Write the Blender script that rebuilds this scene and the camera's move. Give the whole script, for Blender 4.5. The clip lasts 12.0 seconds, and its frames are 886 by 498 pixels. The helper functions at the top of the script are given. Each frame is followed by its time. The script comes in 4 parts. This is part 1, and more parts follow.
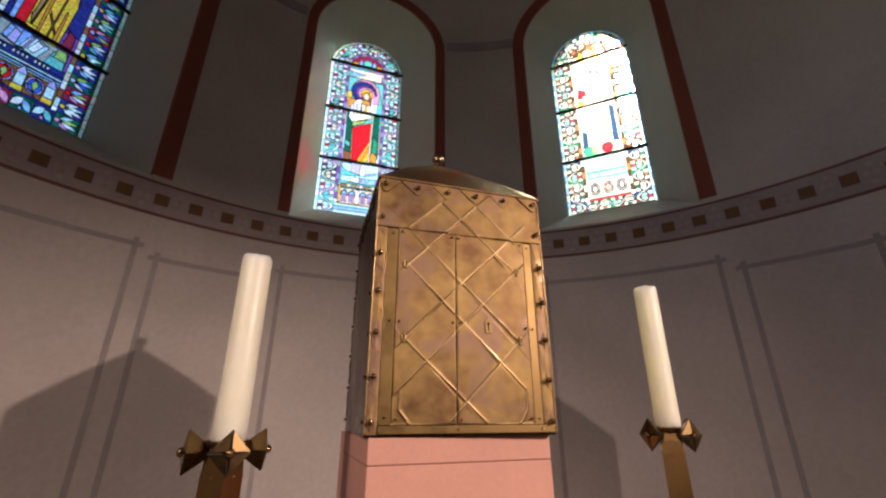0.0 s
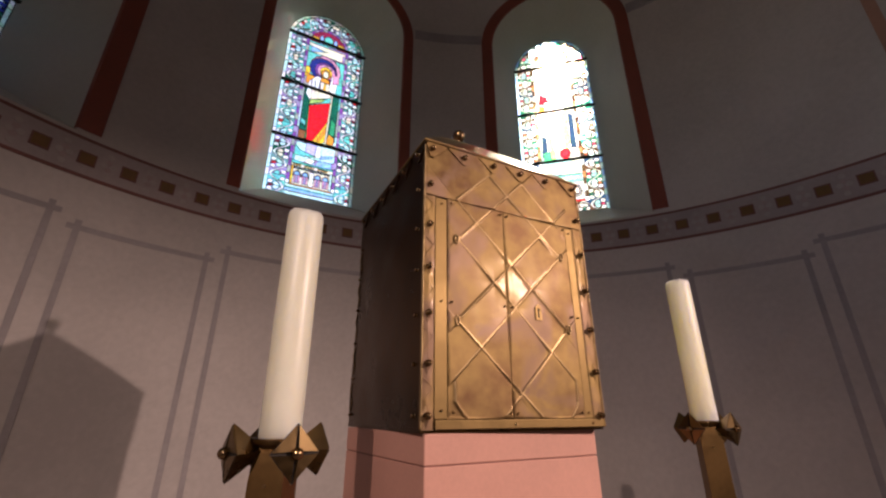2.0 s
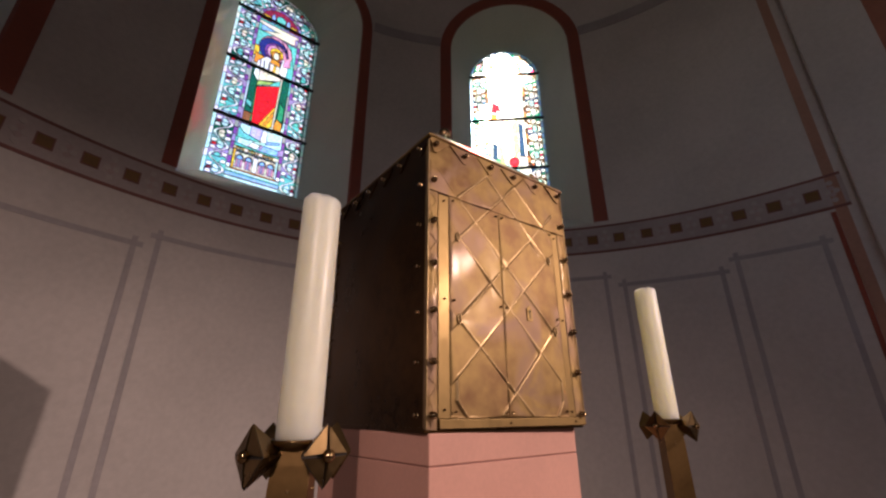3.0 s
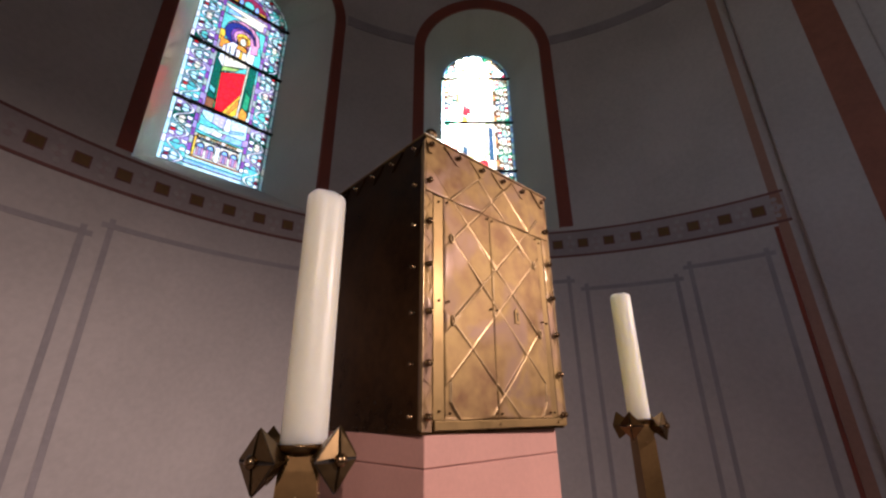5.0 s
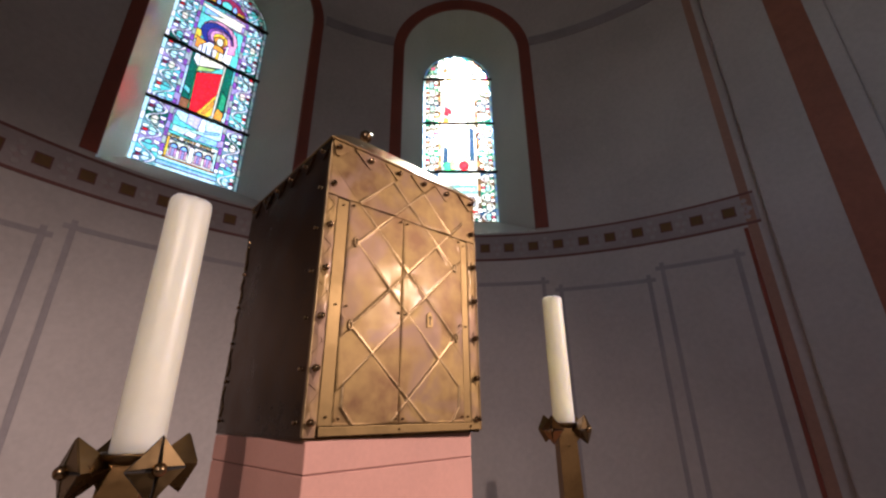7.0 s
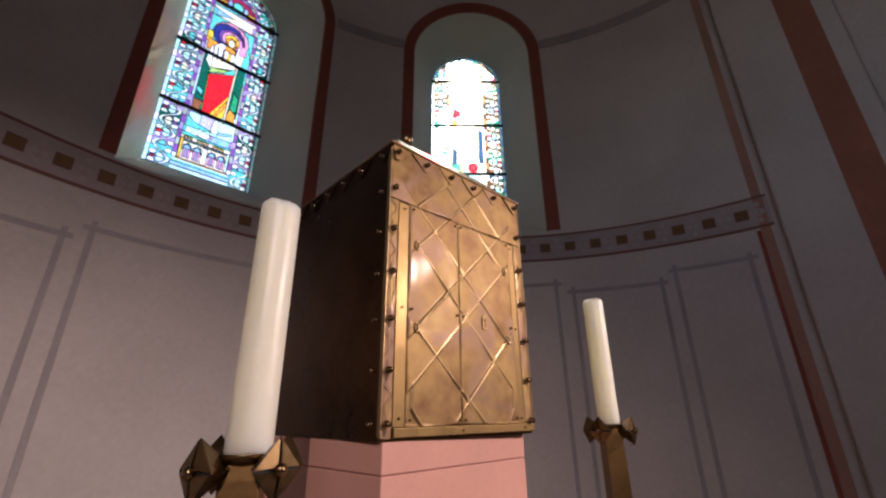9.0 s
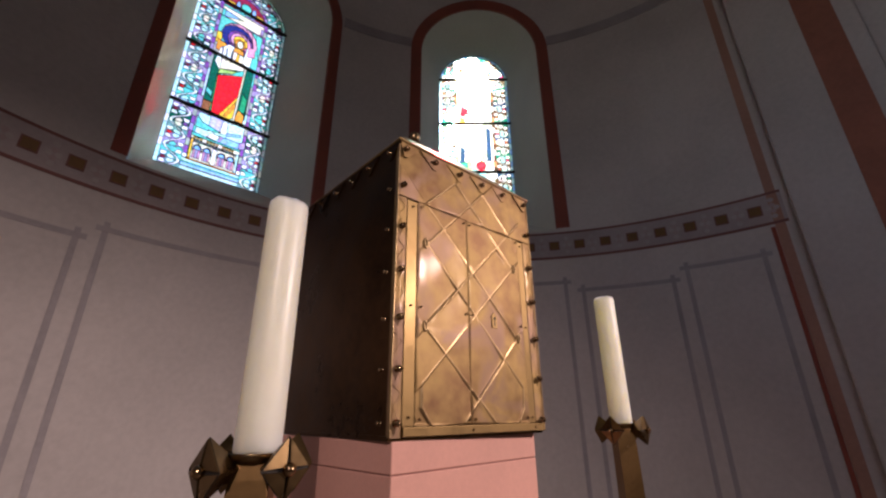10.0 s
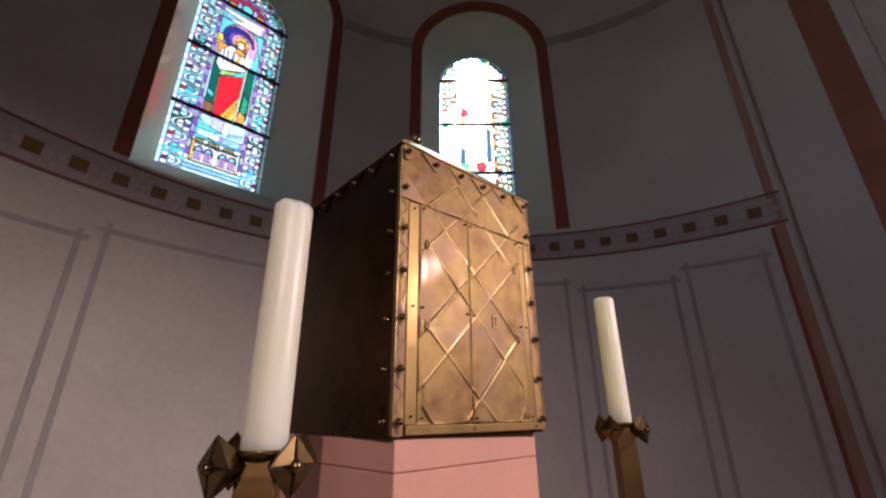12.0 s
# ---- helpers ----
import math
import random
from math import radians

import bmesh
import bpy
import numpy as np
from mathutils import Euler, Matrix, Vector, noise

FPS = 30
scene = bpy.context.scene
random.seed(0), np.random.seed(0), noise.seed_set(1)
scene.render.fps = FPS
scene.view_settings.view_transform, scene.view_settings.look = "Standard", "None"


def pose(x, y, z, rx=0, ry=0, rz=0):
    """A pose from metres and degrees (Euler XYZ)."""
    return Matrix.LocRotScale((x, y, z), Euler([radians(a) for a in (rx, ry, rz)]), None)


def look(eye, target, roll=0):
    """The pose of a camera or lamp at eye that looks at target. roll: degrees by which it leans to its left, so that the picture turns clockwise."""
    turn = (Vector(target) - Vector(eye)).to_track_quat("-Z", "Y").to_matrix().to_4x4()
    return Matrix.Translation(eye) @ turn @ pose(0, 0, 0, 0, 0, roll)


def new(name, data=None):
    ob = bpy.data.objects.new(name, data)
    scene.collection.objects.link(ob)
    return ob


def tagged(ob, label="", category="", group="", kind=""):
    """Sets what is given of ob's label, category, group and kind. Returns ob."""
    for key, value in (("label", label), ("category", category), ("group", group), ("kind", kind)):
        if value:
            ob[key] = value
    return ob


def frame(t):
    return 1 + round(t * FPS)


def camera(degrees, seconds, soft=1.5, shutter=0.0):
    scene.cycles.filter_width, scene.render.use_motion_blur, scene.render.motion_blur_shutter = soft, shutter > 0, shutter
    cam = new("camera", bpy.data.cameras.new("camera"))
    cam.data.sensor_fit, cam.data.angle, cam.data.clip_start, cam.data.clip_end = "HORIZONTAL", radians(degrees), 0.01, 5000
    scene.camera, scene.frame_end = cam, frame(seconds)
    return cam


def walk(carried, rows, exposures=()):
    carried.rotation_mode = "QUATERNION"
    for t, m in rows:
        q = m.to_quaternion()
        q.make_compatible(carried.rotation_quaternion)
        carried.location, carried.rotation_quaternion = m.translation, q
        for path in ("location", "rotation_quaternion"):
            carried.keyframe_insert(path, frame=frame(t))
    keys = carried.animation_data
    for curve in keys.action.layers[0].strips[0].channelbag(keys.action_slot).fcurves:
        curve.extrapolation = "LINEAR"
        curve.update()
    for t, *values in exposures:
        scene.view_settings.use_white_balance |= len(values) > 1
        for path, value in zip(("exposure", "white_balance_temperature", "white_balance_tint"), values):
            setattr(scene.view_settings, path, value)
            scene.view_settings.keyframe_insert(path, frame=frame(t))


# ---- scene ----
cam = camera(93.1, 12.0, soft=2.3)
PATH = [
    (0, (-0.38, -1.052, 1.282), (0.162, 0.731, 2.011), 0.0),
    (0.5, (-0.409, -1.015, 1.276), (0.148, 0.763, 2.002), 0.1),
    (1, (-0.455, -0.962, 1.276), (0.141, 0.803, 2.002), 0.1),
    (1.5, (-0.533, -0.881, 1.274), (0.161, 0.849, 1.997), 0.1),
    (2, (-0.617, -0.816, 1.269), (0.234, 0.843, 1.994), 0.0),
    (2.5, (-0.682, -0.771, 1.269), (0.325, 0.797, 1.995), -0.1),
    (3, (-0.744, -0.721, 1.267), (0.372, 0.772, 1.993), -0.2),
    (4.8, (-0.811, -0.657, 1.269), (0.445, 0.721, 1.991), -0.4),
    (5, (-0.804, -0.672, 1.271), (0.455, 0.702, 1.995), -0.4),
    (5.2, (-0.790, -0.696, 1.273), (0.473, 0.675, 1.998), -0.45),
    (5.5, (-0.77, -0.726, 1.278), (0.492, 0.645, 2.003), -0.4),
    (6, (-0.727, -0.771, 1.282), (0.537, 0.6, 2.007), -0.5),
    (6.5, (-0.681, -0.797, 1.28), (0.584, 0.572, 2.005), -0.4),
    (7, (-0.639, -0.819, 1.279), (0.628, 0.548, 2.004), -0.5),
    (7.2, (-0.644, -0.825, 1.281), (0.625, 0.542, 2.005), -0.45),
    (8.8, (-0.758, -0.726, 1.281), (0.518, 0.631, 2.010), -0.5),
    (9, (-0.76, -0.727, 1.28), (0.516, 0.629, 2.011), -0.5),
    (9.5, (-0.76, -0.724, 1.28), (0.502, 0.647, 2.005), -0.5),
    (10, (-0.754, -0.719, 1.281), (0.494, 0.665, 2.007), -0.4),
    (10.5, (-0.755, -0.718, 1.277), (0.484, 0.675, 2.001), -0.4),
    (11, (-0.756, -0.718, 1.275), (0.488, 0.669, 2.002), -0.4),
    (11.5, (-0.762, -0.724, 1.277), (0.491, 0.655, 2.003), -0.5),
    (12, (-0.765, -0.726, 1.278), (0.482, 0.658, 2.006), -0.4),
]
walk(cam, [(t, look(eye, target, roll)) for t, eye, target, roll in PATH], [
    (0, 1.86, 6650, 8), (0.8, 1.82, 6660, 9), (1.5, 1.74, 6650, 12), (2.0, 1.70, 6600, 13), (2.5, 1.56, 6500, 14), (3.0, 1.55, 6450, 12), (5.0, 1.75, 5980, 11),
    (5.5, 1.88, 6300, 14), (6.0, 1.91, 6350, 14), (6.5, 1.90, 6280, 12), (7.0, 1.84, 6050, 10), (9.5, 1.75, 5950, 11), (10.5, 1.71, 5950, 11), (12, 1.73, 5950, 11)])

# ---- world, sun and lamps ----
SUN = Vector((0.553, 0.520, 0.651)).normalized()
world = bpy.data.worlds.new("sky")
scene.world = world
world.use_nodes = True
wn = world.node_tree.nodes
sky = wn.new("ShaderNodeTexSky")
sky.sky_type = "NISHITA"
sky.sun_disc = False
sky.air_density, sky.dust_density, sky.ozone_density = 0.7, 1.6, 0.0
sky.sun_elevation = math.asin(SUN.z)
sky.sun_rotation = math.atan2(SUN.x, SUN.y)
world.node_tree.links.new(sky.outputs[0], wn["Background"].inputs[0])
wn["Background"].inputs[1].default_value = 0.15


def lamp(name, kind, m, energy, color, **more):
    data = bpy.data.lights.new(name, kind)
    data.energy, data.color = energy, color
    if kind == "SUN":
        data.angle = radians(0.5)
    if kind == "SPOT":
        data.spot_size, data.spot_blend, data.shadow_soft_size = radians(more["cone"]), 1.0, more["size"]
    ob = new(name, data)
    ob.matrix_world = m
    return ob


lamp("sun", "SUN", look(SUN * 30, (0, 0, 0)), 3.5, (1.0, 0.93, 0.82))
lamp("spot_lamp_right", "SPOT", look((2.98, -3.84, 3.05), (-1.45, 2.0, -1.3)), 285, (1.0, 0.735, 0.64), cone=65, size=0.035)
lamp("spot_lamp_left", "SPOT", look((-3.0, -3.84, 3.45), (0.0, 1.6, -0.4)), 150, (1.0, 0.74, 0.64), cone=66, size=0.035)


def fill_light(m, width, height, energy, color):
    """Added fill: a rectangular area lamp, standing in for skylight by an opening."""
    data = bpy.data.lights.new("nave_fill_light", "AREA")
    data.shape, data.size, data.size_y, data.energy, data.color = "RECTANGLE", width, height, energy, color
    ob = new("nave_fill_light", data)
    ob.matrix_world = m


# added fill from two made-up openings of the nave, behind the camera
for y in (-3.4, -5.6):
    fill_light(look((-3.3, y, 4.2), (0, y, 4.0)), 1.0, 2.2, 4.4, (1.0, 0.89, 0.83))

# ---- materials ----


def material(name, base, rough=0.7, metal=0.0, spread=0.15, coarse=2.0, fine=40.0, bump=0.15, depth=0.002, tint=None, rough_spread=0.1, polish=0.0, polish_rough=0.2, patina=None, **more):
    """Base colour mottled at two scales, with roughness wear and fine relief, in object space."""
    m = bpy.data.materials.new(name)
    m.use_nodes = True
    n, l = m.node_tree.nodes, m.node_tree.links
    p = n["Principled BSDF"]
    co = n.new("ShaderNodeTexCoord")
    big, small = n.new("ShaderNodeTexNoise"), n.new("ShaderNodeTexNoise")
    big.inputs["Scale"].default_value, small.inputs["Scale"].default_value = coarse, fine
    big.inputs["Detail"].default_value, small.inputs["Detail"].default_value = 5, 4
    for x in (big, small):
        l.new(co.outputs["Object"], x.inputs["Vector"])
    mixed = n.new("ShaderNodeMath")
    mixed.operation = "MULTIPLY_ADD"
    mixed.inputs[1].default_value = 0.35
    l.new(small.outputs["Fac"], mixed.inputs[0])
    scaled = n.new("ShaderNodeMath")
    scaled.operation = "MULTIPLY"
    scaled.inputs[1].default_value = 0.65
    l.new(big.outputs["Fac"], scaled.inputs[0])
    l.new(scaled.outputs[0], mixed.inputs[2])
    ramp = n.new("ShaderNodeValToRGB")
    lo = [c * (1 - spread) for c in (tint or base)]
    hi = [min(1, c * (1 + spread)) for c in base]
    ramp.color_ramp.elements[0].position, ramp.color_ramp.elements[1].position = 0.36, 0.64
    ramp.color_ramp.elements[0].color, ramp.color_ramp.elements[1].color = (*lo, 1), (*hi, 1)
    l.new(mixed.outputs[0], ramp.inputs[0])
    tone = ramp.outputs[0]
    if patina:
        # broad clouds of tarnish with another hue
        cloud, clear, hue = n.new("ShaderNodeTexNoise"), n.new("ShaderNodeMapRange"), n.new("ShaderNodeMix")
        cloud.inputs["Scale"].default_value, cloud.inputs["Detail"].default_value, cloud.inputs["Distortion"].default_value = 6.5, 3, 1.2
        clear.inputs["From Min"].default_value, clear.inputs["From Max"].default_value = 0.47, 0.66
        hue.data_type = "RGBA"
        hue.inputs[7].default_value = (*patina, 1)
        l.new(co.outputs["Object"], cloud.inputs["Vector"])
        l.new(cloud.outputs["Fac"], clear.inputs[0])
        l.new(clear.outputs[0], hue.inputs[0])
        l.new(tone, hue.inputs[6])
        tone = hue.outputs[2]
    l.new(tone, p.inputs["Base Color"])
    rr = n.new("ShaderNodeMapRange")
    rr.inputs["From Min"].default_value, rr.inputs["From Max"].default_value = 0.35, 0.65
    rr.inputs["To Min"].default_value, rr.inputs["To Max"].default_value = max(0.05, rough - rough_spread), min(1, rough + rough_spread)
    l.new(mixed.outputs[0], rr.inputs[0])
    l.new(rr.outputs[0], p.inputs["Roughness"])
    b = n.new("ShaderNodeBump")
    b.inputs["Strength"].default_value, b.inputs["Distance"].default_value = bump, depth
    l.new(mixed.outputs[0], b.inputs["Height"])
    l.new(b.outputs[0], p.inputs["Normal"])
    p.inputs["Metallic"].default_value = metal
    for key, value in more.items():
        p.inputs[key.replace("_", " ")].default_value = value
    if polish:
        # worn bright patches over the dulled metal
        gloss, both = n.new("ShaderNodeBsdfAnisotropic"), n.new("ShaderNodeMixShader")
        gloss.inputs["Roughness"].default_value = polish_rough
        both.inputs[0].default_value = polish
        l.new(tone, gloss.inputs["Color"])
        l.new(b.outputs[0], gloss.inputs["Normal"])
        l.new(p.outputs[0], both.inputs[1])
        l.new(gloss.outputs[0], both.inputs[2])
        l.new(both.outputs[0], n["Material Output"].inputs[0])
    return m


def glass(name, color, contour=0.68):
    """Stained glass: clear tinted, with streaks of paint and a little forward scatter."""
    m = bpy.data.materials.new(name)
    m.use_nodes = True
    n, l = m.node_tree.nodes, m.node_tree.links
    n.clear()
    out, mix = n.new("ShaderNodeOutputMaterial"), n.new("ShaderNodeMixShader")
    clear, rough = n.new("ShaderNodeBsdfTransparent"), n.new("ShaderNodeBsdfRefraction")
    rough.inputs["Roughness"].default_value, rough.inputs["IOR"].default_value = 0.6, 1.07
    co, tex, ramp = n.new("ShaderNodeTexCoord"), n.new("ShaderNodeTexNoise"), n.new("ShaderNodeValToRGB")
    tex.inputs["Scale"].default_value, tex.inputs["Detail"].default_value, tex.inputs["Distortion"].default_value = 22, 4, 1.5
    ramp.color_ramp.elements[0].position, ramp.color_ramp.elements[1].position = 0.35, 0.62
    ramp.color_ramp.elements[0].color = (*[c * 0.80 for c in color], 1)
    ramp.color_ramp.elements[1].color = (*color, 1)
    l.new(co.outputs["Object"], tex.inputs["Vector"])
    l.new(tex.outputs["Fac"], ramp.inputs[0])
    # fired paint: fine dark contours and an uneven wash in each small cell
    line, cell, wash, paint = n.new("ShaderNodeTexVoronoi"), n.new("ShaderNodeTexVoronoi"), n.new("ShaderNodeMix"), n.new("ShaderNodeMix")
    line.feature, cell.feature = "DISTANCE_TO_EDGE", "F1"
    for v in (line, cell):
        v.inputs["Scale"].default_value = 24
        l.new(co.outputs["Object"], v.inputs["Vector"])
    edge = n.new("ShaderNodeMapRange")
    edge.inputs["From Min"].default_value, edge.inputs["From Max"].default_value = 0.03, 0.10
    edge.inputs["To Min"].default_value, edge.inputs["To Max"].default_value = contour, 1.0
    l.new(line.outputs["Distance"], edge.inputs[0])
    wash.data_type = paint.data_type = "RGBA"
    wash.blend_type = paint.blend_type = "MULTIPLY"
    wash.inputs[0].default_value, paint.inputs[0].default_value = 0.22, 1.0
    l.new(ramp.outputs[0], wash.inputs[6])
    l.new(cell.outputs["Color"], wash.inputs[7])
    l.new(wash.outputs[2], paint.inputs[6])
    l.new(edge.outputs[0], paint.inputs[7])
    l.new(paint.outputs[2], clear.inputs[0])
    l.new(paint.outputs[2], rough.inputs[0])
    mix.inputs[0].default_value = 0.82
    milk, haze = n.new("ShaderNodeBsdfTranslucent"), n.new("ShaderNodeMixShader")
    haze.inputs[0].default_value = 0.16
    l.new(paint.outputs[2], milk.inputs[0])
    l.new(rough.outputs[0], haze.inputs[1])
    l.new(milk.outputs[0], haze.inputs[2])
    l.new(clear.outputs[0], mix.inputs[1])
    l.new(haze.outputs[0], mix.inputs[2])
    l.new(mix.outputs[0], out.inputs[0])
    return m


PLASTER = material("grey plaster", (0.505, 0.46, 0.438), 0.85, spread=0.11, coarse=1.3, fine=26, bump=0.15, depth=0.003)
REVEAL = material("cream plaster", (0.58, 0.56, 0.51), 0.85, spread=0.06, coarse=1.4, fine=30, bump=0.25, depth=0.003)
RED_BAND = material("oxide red painted plaster", (0.25, 0.066, 0.044), 0.8, spread=0.14, coarse=3, fine=40)
PIER_BAND = material("faded oxide red paint", (0.32, 0.125, 0.082), 0.85, spread=0.15, coarse=2.5, fine=30)
LINE = material("grey painted line", (0.345, 0.315, 0.32), 0.85, spread=0.12, coarse=3, fine=35)
CORNICE = material("dark grey moulding", (0.32, 0.29, 0.295), 0.85, spread=0.12, coarse=3, fine=35)
FRIEZE = material("mauve painted frieze", (0.37, 0.315, 0.31), 0.85, spread=0.1, coarse=3, fine=35)
FRIEZE_LINE = material("dark red painted line", (0.19, 0.085, 0.075), 0.85, spread=0.15, coarse=3, fine=35)
OCHRE = material("ochre painted square", (0.17, 0.092, 0.034), 0.8, spread=0.18, coarse=8, fine=50)
LILAC = material("pale lilac ornament", (0.375, 0.295, 0.29), 0.85, spread=0.1, coarse=6, fine=50)
PALE = material("pale grey ornament", (0.40, 0.35, 0.34), 0.85, spread=0.1, coarse=6, fine=50)
STONE = material("pink sandstone", (0.59, 0.31, 0.245), 0.7, spread=0.07, coarse=5, fine=120, bump=0.2, depth=0.0015)
JOINT = material("dark stone joint", (0.22, 0.10, 0.085), 0.9, spread=0.1)
FLOOR = material("dark stone floor", (0.14, 0.115, 0.10), 0.5, spread=0.12)
BRASS = material("polished brass", (0.315, 0.220, 0.092), 0.60, 1.0, spread=0.27, coarse=5.5, fine=22, bump=0.12, depth=0.002, tint=(0.235, 0.135, 0.07), rough_spread=0.06, patina=(0.27, 0.178, 0.122), polish=0.012, polish_rough=0.18, Coat_Weight=0.07, Coat_Roughness=0.16)
BRASS_RIB = material("worn brass rib", (0.41, 0.29, 0.15), 0.45, 1.0, spread=0.15, coarse=9, fine=60, bump=0.05, depth=0.001, rough_spread=0.06, polish=0.06, polish_rough=0.2)
BRASS_STRIP = material("brushed brass strip", (0.245, 0.165, 0.07), 0.5, 1.0, spread=0.15, coarse=9, fine=80, bump=0.08, depth=0.001, rough_spread=0.1, polish=0.035, polish_rough=0.2)
ROOF = material("polished roof brass", (0.40, 0.28, 0.13), 0.36, 1.0, spread=0.14, coarse=6, fine=60, bump=0.1, depth=0.002, rough_spread=0.06)
# sides, back, base and side flaps: much darker base colour than the front
DARK_SHEET = material("dark brown metal sheet", (0.075, 0.037, 0.013), 0.32, 1.0, spread=0.35, coarse=6, fine=50, bump=0.1, depth=0.002, rough_spread=0.07)
STUD = material("dark brass stud", (0.30, 0.195, 0.10), 0.2, 1.0, spread=0.1, coarse=20, fine=90, bump=0.03)
# near-black that stands in for the shade inside slits, gaps and keyhole
SLOT_SHADE = material("slot shade", (0.02, 0.015, 0.012), 0.8, spread=0.1)
STEM = material("browned brass", (0.21, 0.125, 0.05), 0.42, 1.0, spread=0.14, coarse=7, fine=110, bump=0.06, depth=0.001, rough_spread=0.06)
AGED = material("aged brass", (0.19, 0.125, 0.058), 0.33, 1.0, spread=0.16, coarse=14, fine=90, bump=0.1, depth=0.001, rough_spread=0.1)
WAX = material("ivory wax", (0.93, 0.865, 0.64), 0.42, spread=0.03, coarse=6, fine=40, bump=0.08, depth=0.001, Subsurface_Weight=1.0, Subsurface_Scale=0.12, Subsurface_Radius=(1.0, 0.9, 0.7))
# right candle: slightly greener base and yellower scatter than WAX
YELLOW_WAX = material("yellowish wax", (0.92, 0.88, 0.64), 0.45, spread=0.03, coarse=6, fine=40, bump=0.08, depth=0.001, Subsurface_Weight=1.0, Subsurface_Scale=0.12, Subsurface_Radius=(1.0, 0.95, 0.6))
WICK = material("charred wick", (0.03, 0.025, 0.02), 0.9)
LEAD = material("lead came", (0.035, 0.035, 0.038), 0.6, 0.3, spread=0.2)
IRON = material("iron saddle bar", (0.025, 0.022, 0.02), 0.6, 0.5, spread=0.2)
GRASS = material("outside ground", (0.07, 0.09, 0.04), 0.9, spread=0.3, coarse=0.3, fine=4)
GLASS = {k: glass(k + " glass", c) for k, c in dict(
    white=(1.0, 1.0, 0.97), cyan=(0.62, 0.93, 0.90), teal=(0.16, 0.62, 0.55), green=(0.04, 0.34, 0.14), lime=(0.40, 0.62, 0.16),
    blue=(0.06, 0.14, 0.62), navy=(0.03, 0.04, 0.22), sky=(0.32, 0.55, 0.90), lilac=(0.58, 0.52, 0.86), purple=(0.26, 0.09, 0.36),
    red=(0.88, 0.02, 0.03), pink=(0.82, 0.36, 0.52), wine=(0.30, 0.03, 0.07), mauve=(0.40, 0.30, 0.52), pine=(0.012, 0.12, 0.075), orange=(0.85, 0.33, 0.05), gold=(1.0, 0.62, 0.06), cream=(0.92, 0.84, 0.60), brown=(0.32, 0.12, 0.05), umber=(0.055, 0.034, 0.020), slate=(0.02, 0.045, 0.09), amber=(0.42, 0.27, 0.10), pearl=(0.42, 0.45, 0.40), mist=(0.20, 0.36, 0.36),
).items()}

# ---- mesh helpers ----


def link(name, bm, mats, parent=None, label="", smooth=False):
    me = bpy.data.meshes.new(name)
    bmesh.ops.recalc_face_normals(bm, faces=bm.faces)
    bm.to_mesh(me)
    bm.free()
    for m in mats if isinstance(mats, (list, tuple)) else [mats]:
        me.materials.append(m)
    if smooth:
        me.polygons.foreach_set("use_smooth", [True] * len(me.polygons))
    ob = new(name, me)
    ob.parent = parent
    if label:
        ob["label"] = label
    return ob


def part(name, bm, mats, parent, label="", smooth=False):
    return link(name, bm, mats, parent, label, smooth)


def thing(name, label, category="", group="", kind="", at=(0, 0, 0)):
    ob = tagged(new(name), label, category, group, kind)
    ob.location = at
    return ob


def box(x0, x1, y0, y1, z0, z1, bevel=0.0, bm=None):
    bm = bm or bmesh.new()
    made = bmesh.ops.create_cube(bm, size=1, matrix=Matrix.Translation(((x0 + x1) / 2, (y0 + y1) / 2, (z0 + z1) / 2)) @ Matrix.Diagonal((x1 - x0, y1 - y0, z1 - z0, 1)))
    if bevel:
        edges = list({e for v in made["verts"] for e in v.link_edges})
        bmesh.ops.bevel(bm, geom=edges, offset=bevel, segments=2, affect="EDGES", profile=0.5)
    return bm


def grid(rows, bm=None, close=False, index=0):
    """Quads over a table of points."""
    bm = bm or bmesh.new()
    vs = [[bm.verts.new(p) for p in row] for row in rows]
    for a, b in zip(vs, vs[1:]):
        n = len(a)
        for i in range(n if close else n - 1):
            f = bm.faces.new((a[i], a[(i + 1) % n], b[(i + 1) % n], b[i]))
            f.material_index = index
    return bm


def lathe(profile, steps=32, centre=(0, 0, 0)):
    """A turned solid: (radius, height) pairs round the upright axis."""
    rows = [[(centre[0] + r * math.cos(2 * math.pi * i / steps), centre[1] + r * math.sin(2 * math.pi * i / steps), centre[2] + z) for i in range(steps)] for r, z in profile]
    bm = grid(rows, close=True)
    bm.verts.ensure_lookup_table()
    bm.faces.new(bm.verts[:steps])
    bm.faces.new(bm.verts[-steps:])
    return bm


def prism(outline, lo, hi, place):
    """A convex plate: outline of 2D points, lifted from lo to hi, laid out by place(a, b, h)."""
    bm = bmesh.new()
    low, top = [bm.verts.new(place(a, b, lo)) for a, b in outline], [bm.verts.new(place(a, b, hi)) for a, b in outline]
    n = len(outline)
    bm.faces.new(low)
    bm.faces.new(top)
    for i in range(n):
        bm.faces.new((low[i], low[(i + 1) % n], top[(i + 1) % n], top[i]))
    return bm


# ---- the apse ----
R, CY, ZD, RO = 3.27, -0.535, 5.45, 4.12
BANDS = (0.128, 0.100, 0.120)  # painted round each recess
SILL, SPRING, HALF = 2.965, 5.35, 0.702
GLASS_AT, G_SILL, G_SPRING, G_HALF = 3.886, 3.38, 5.50, 0.46
WINDOWS = (-44.3, -1.2, 41.9)  # middles of the lights
RECESS = (-43.5, -0.5, 42.25)  # middles of the splayed recesses


def q_of(z):
    return z if z <= ZD else ZD + R * math.asin(min(1, (z - ZD) / R))


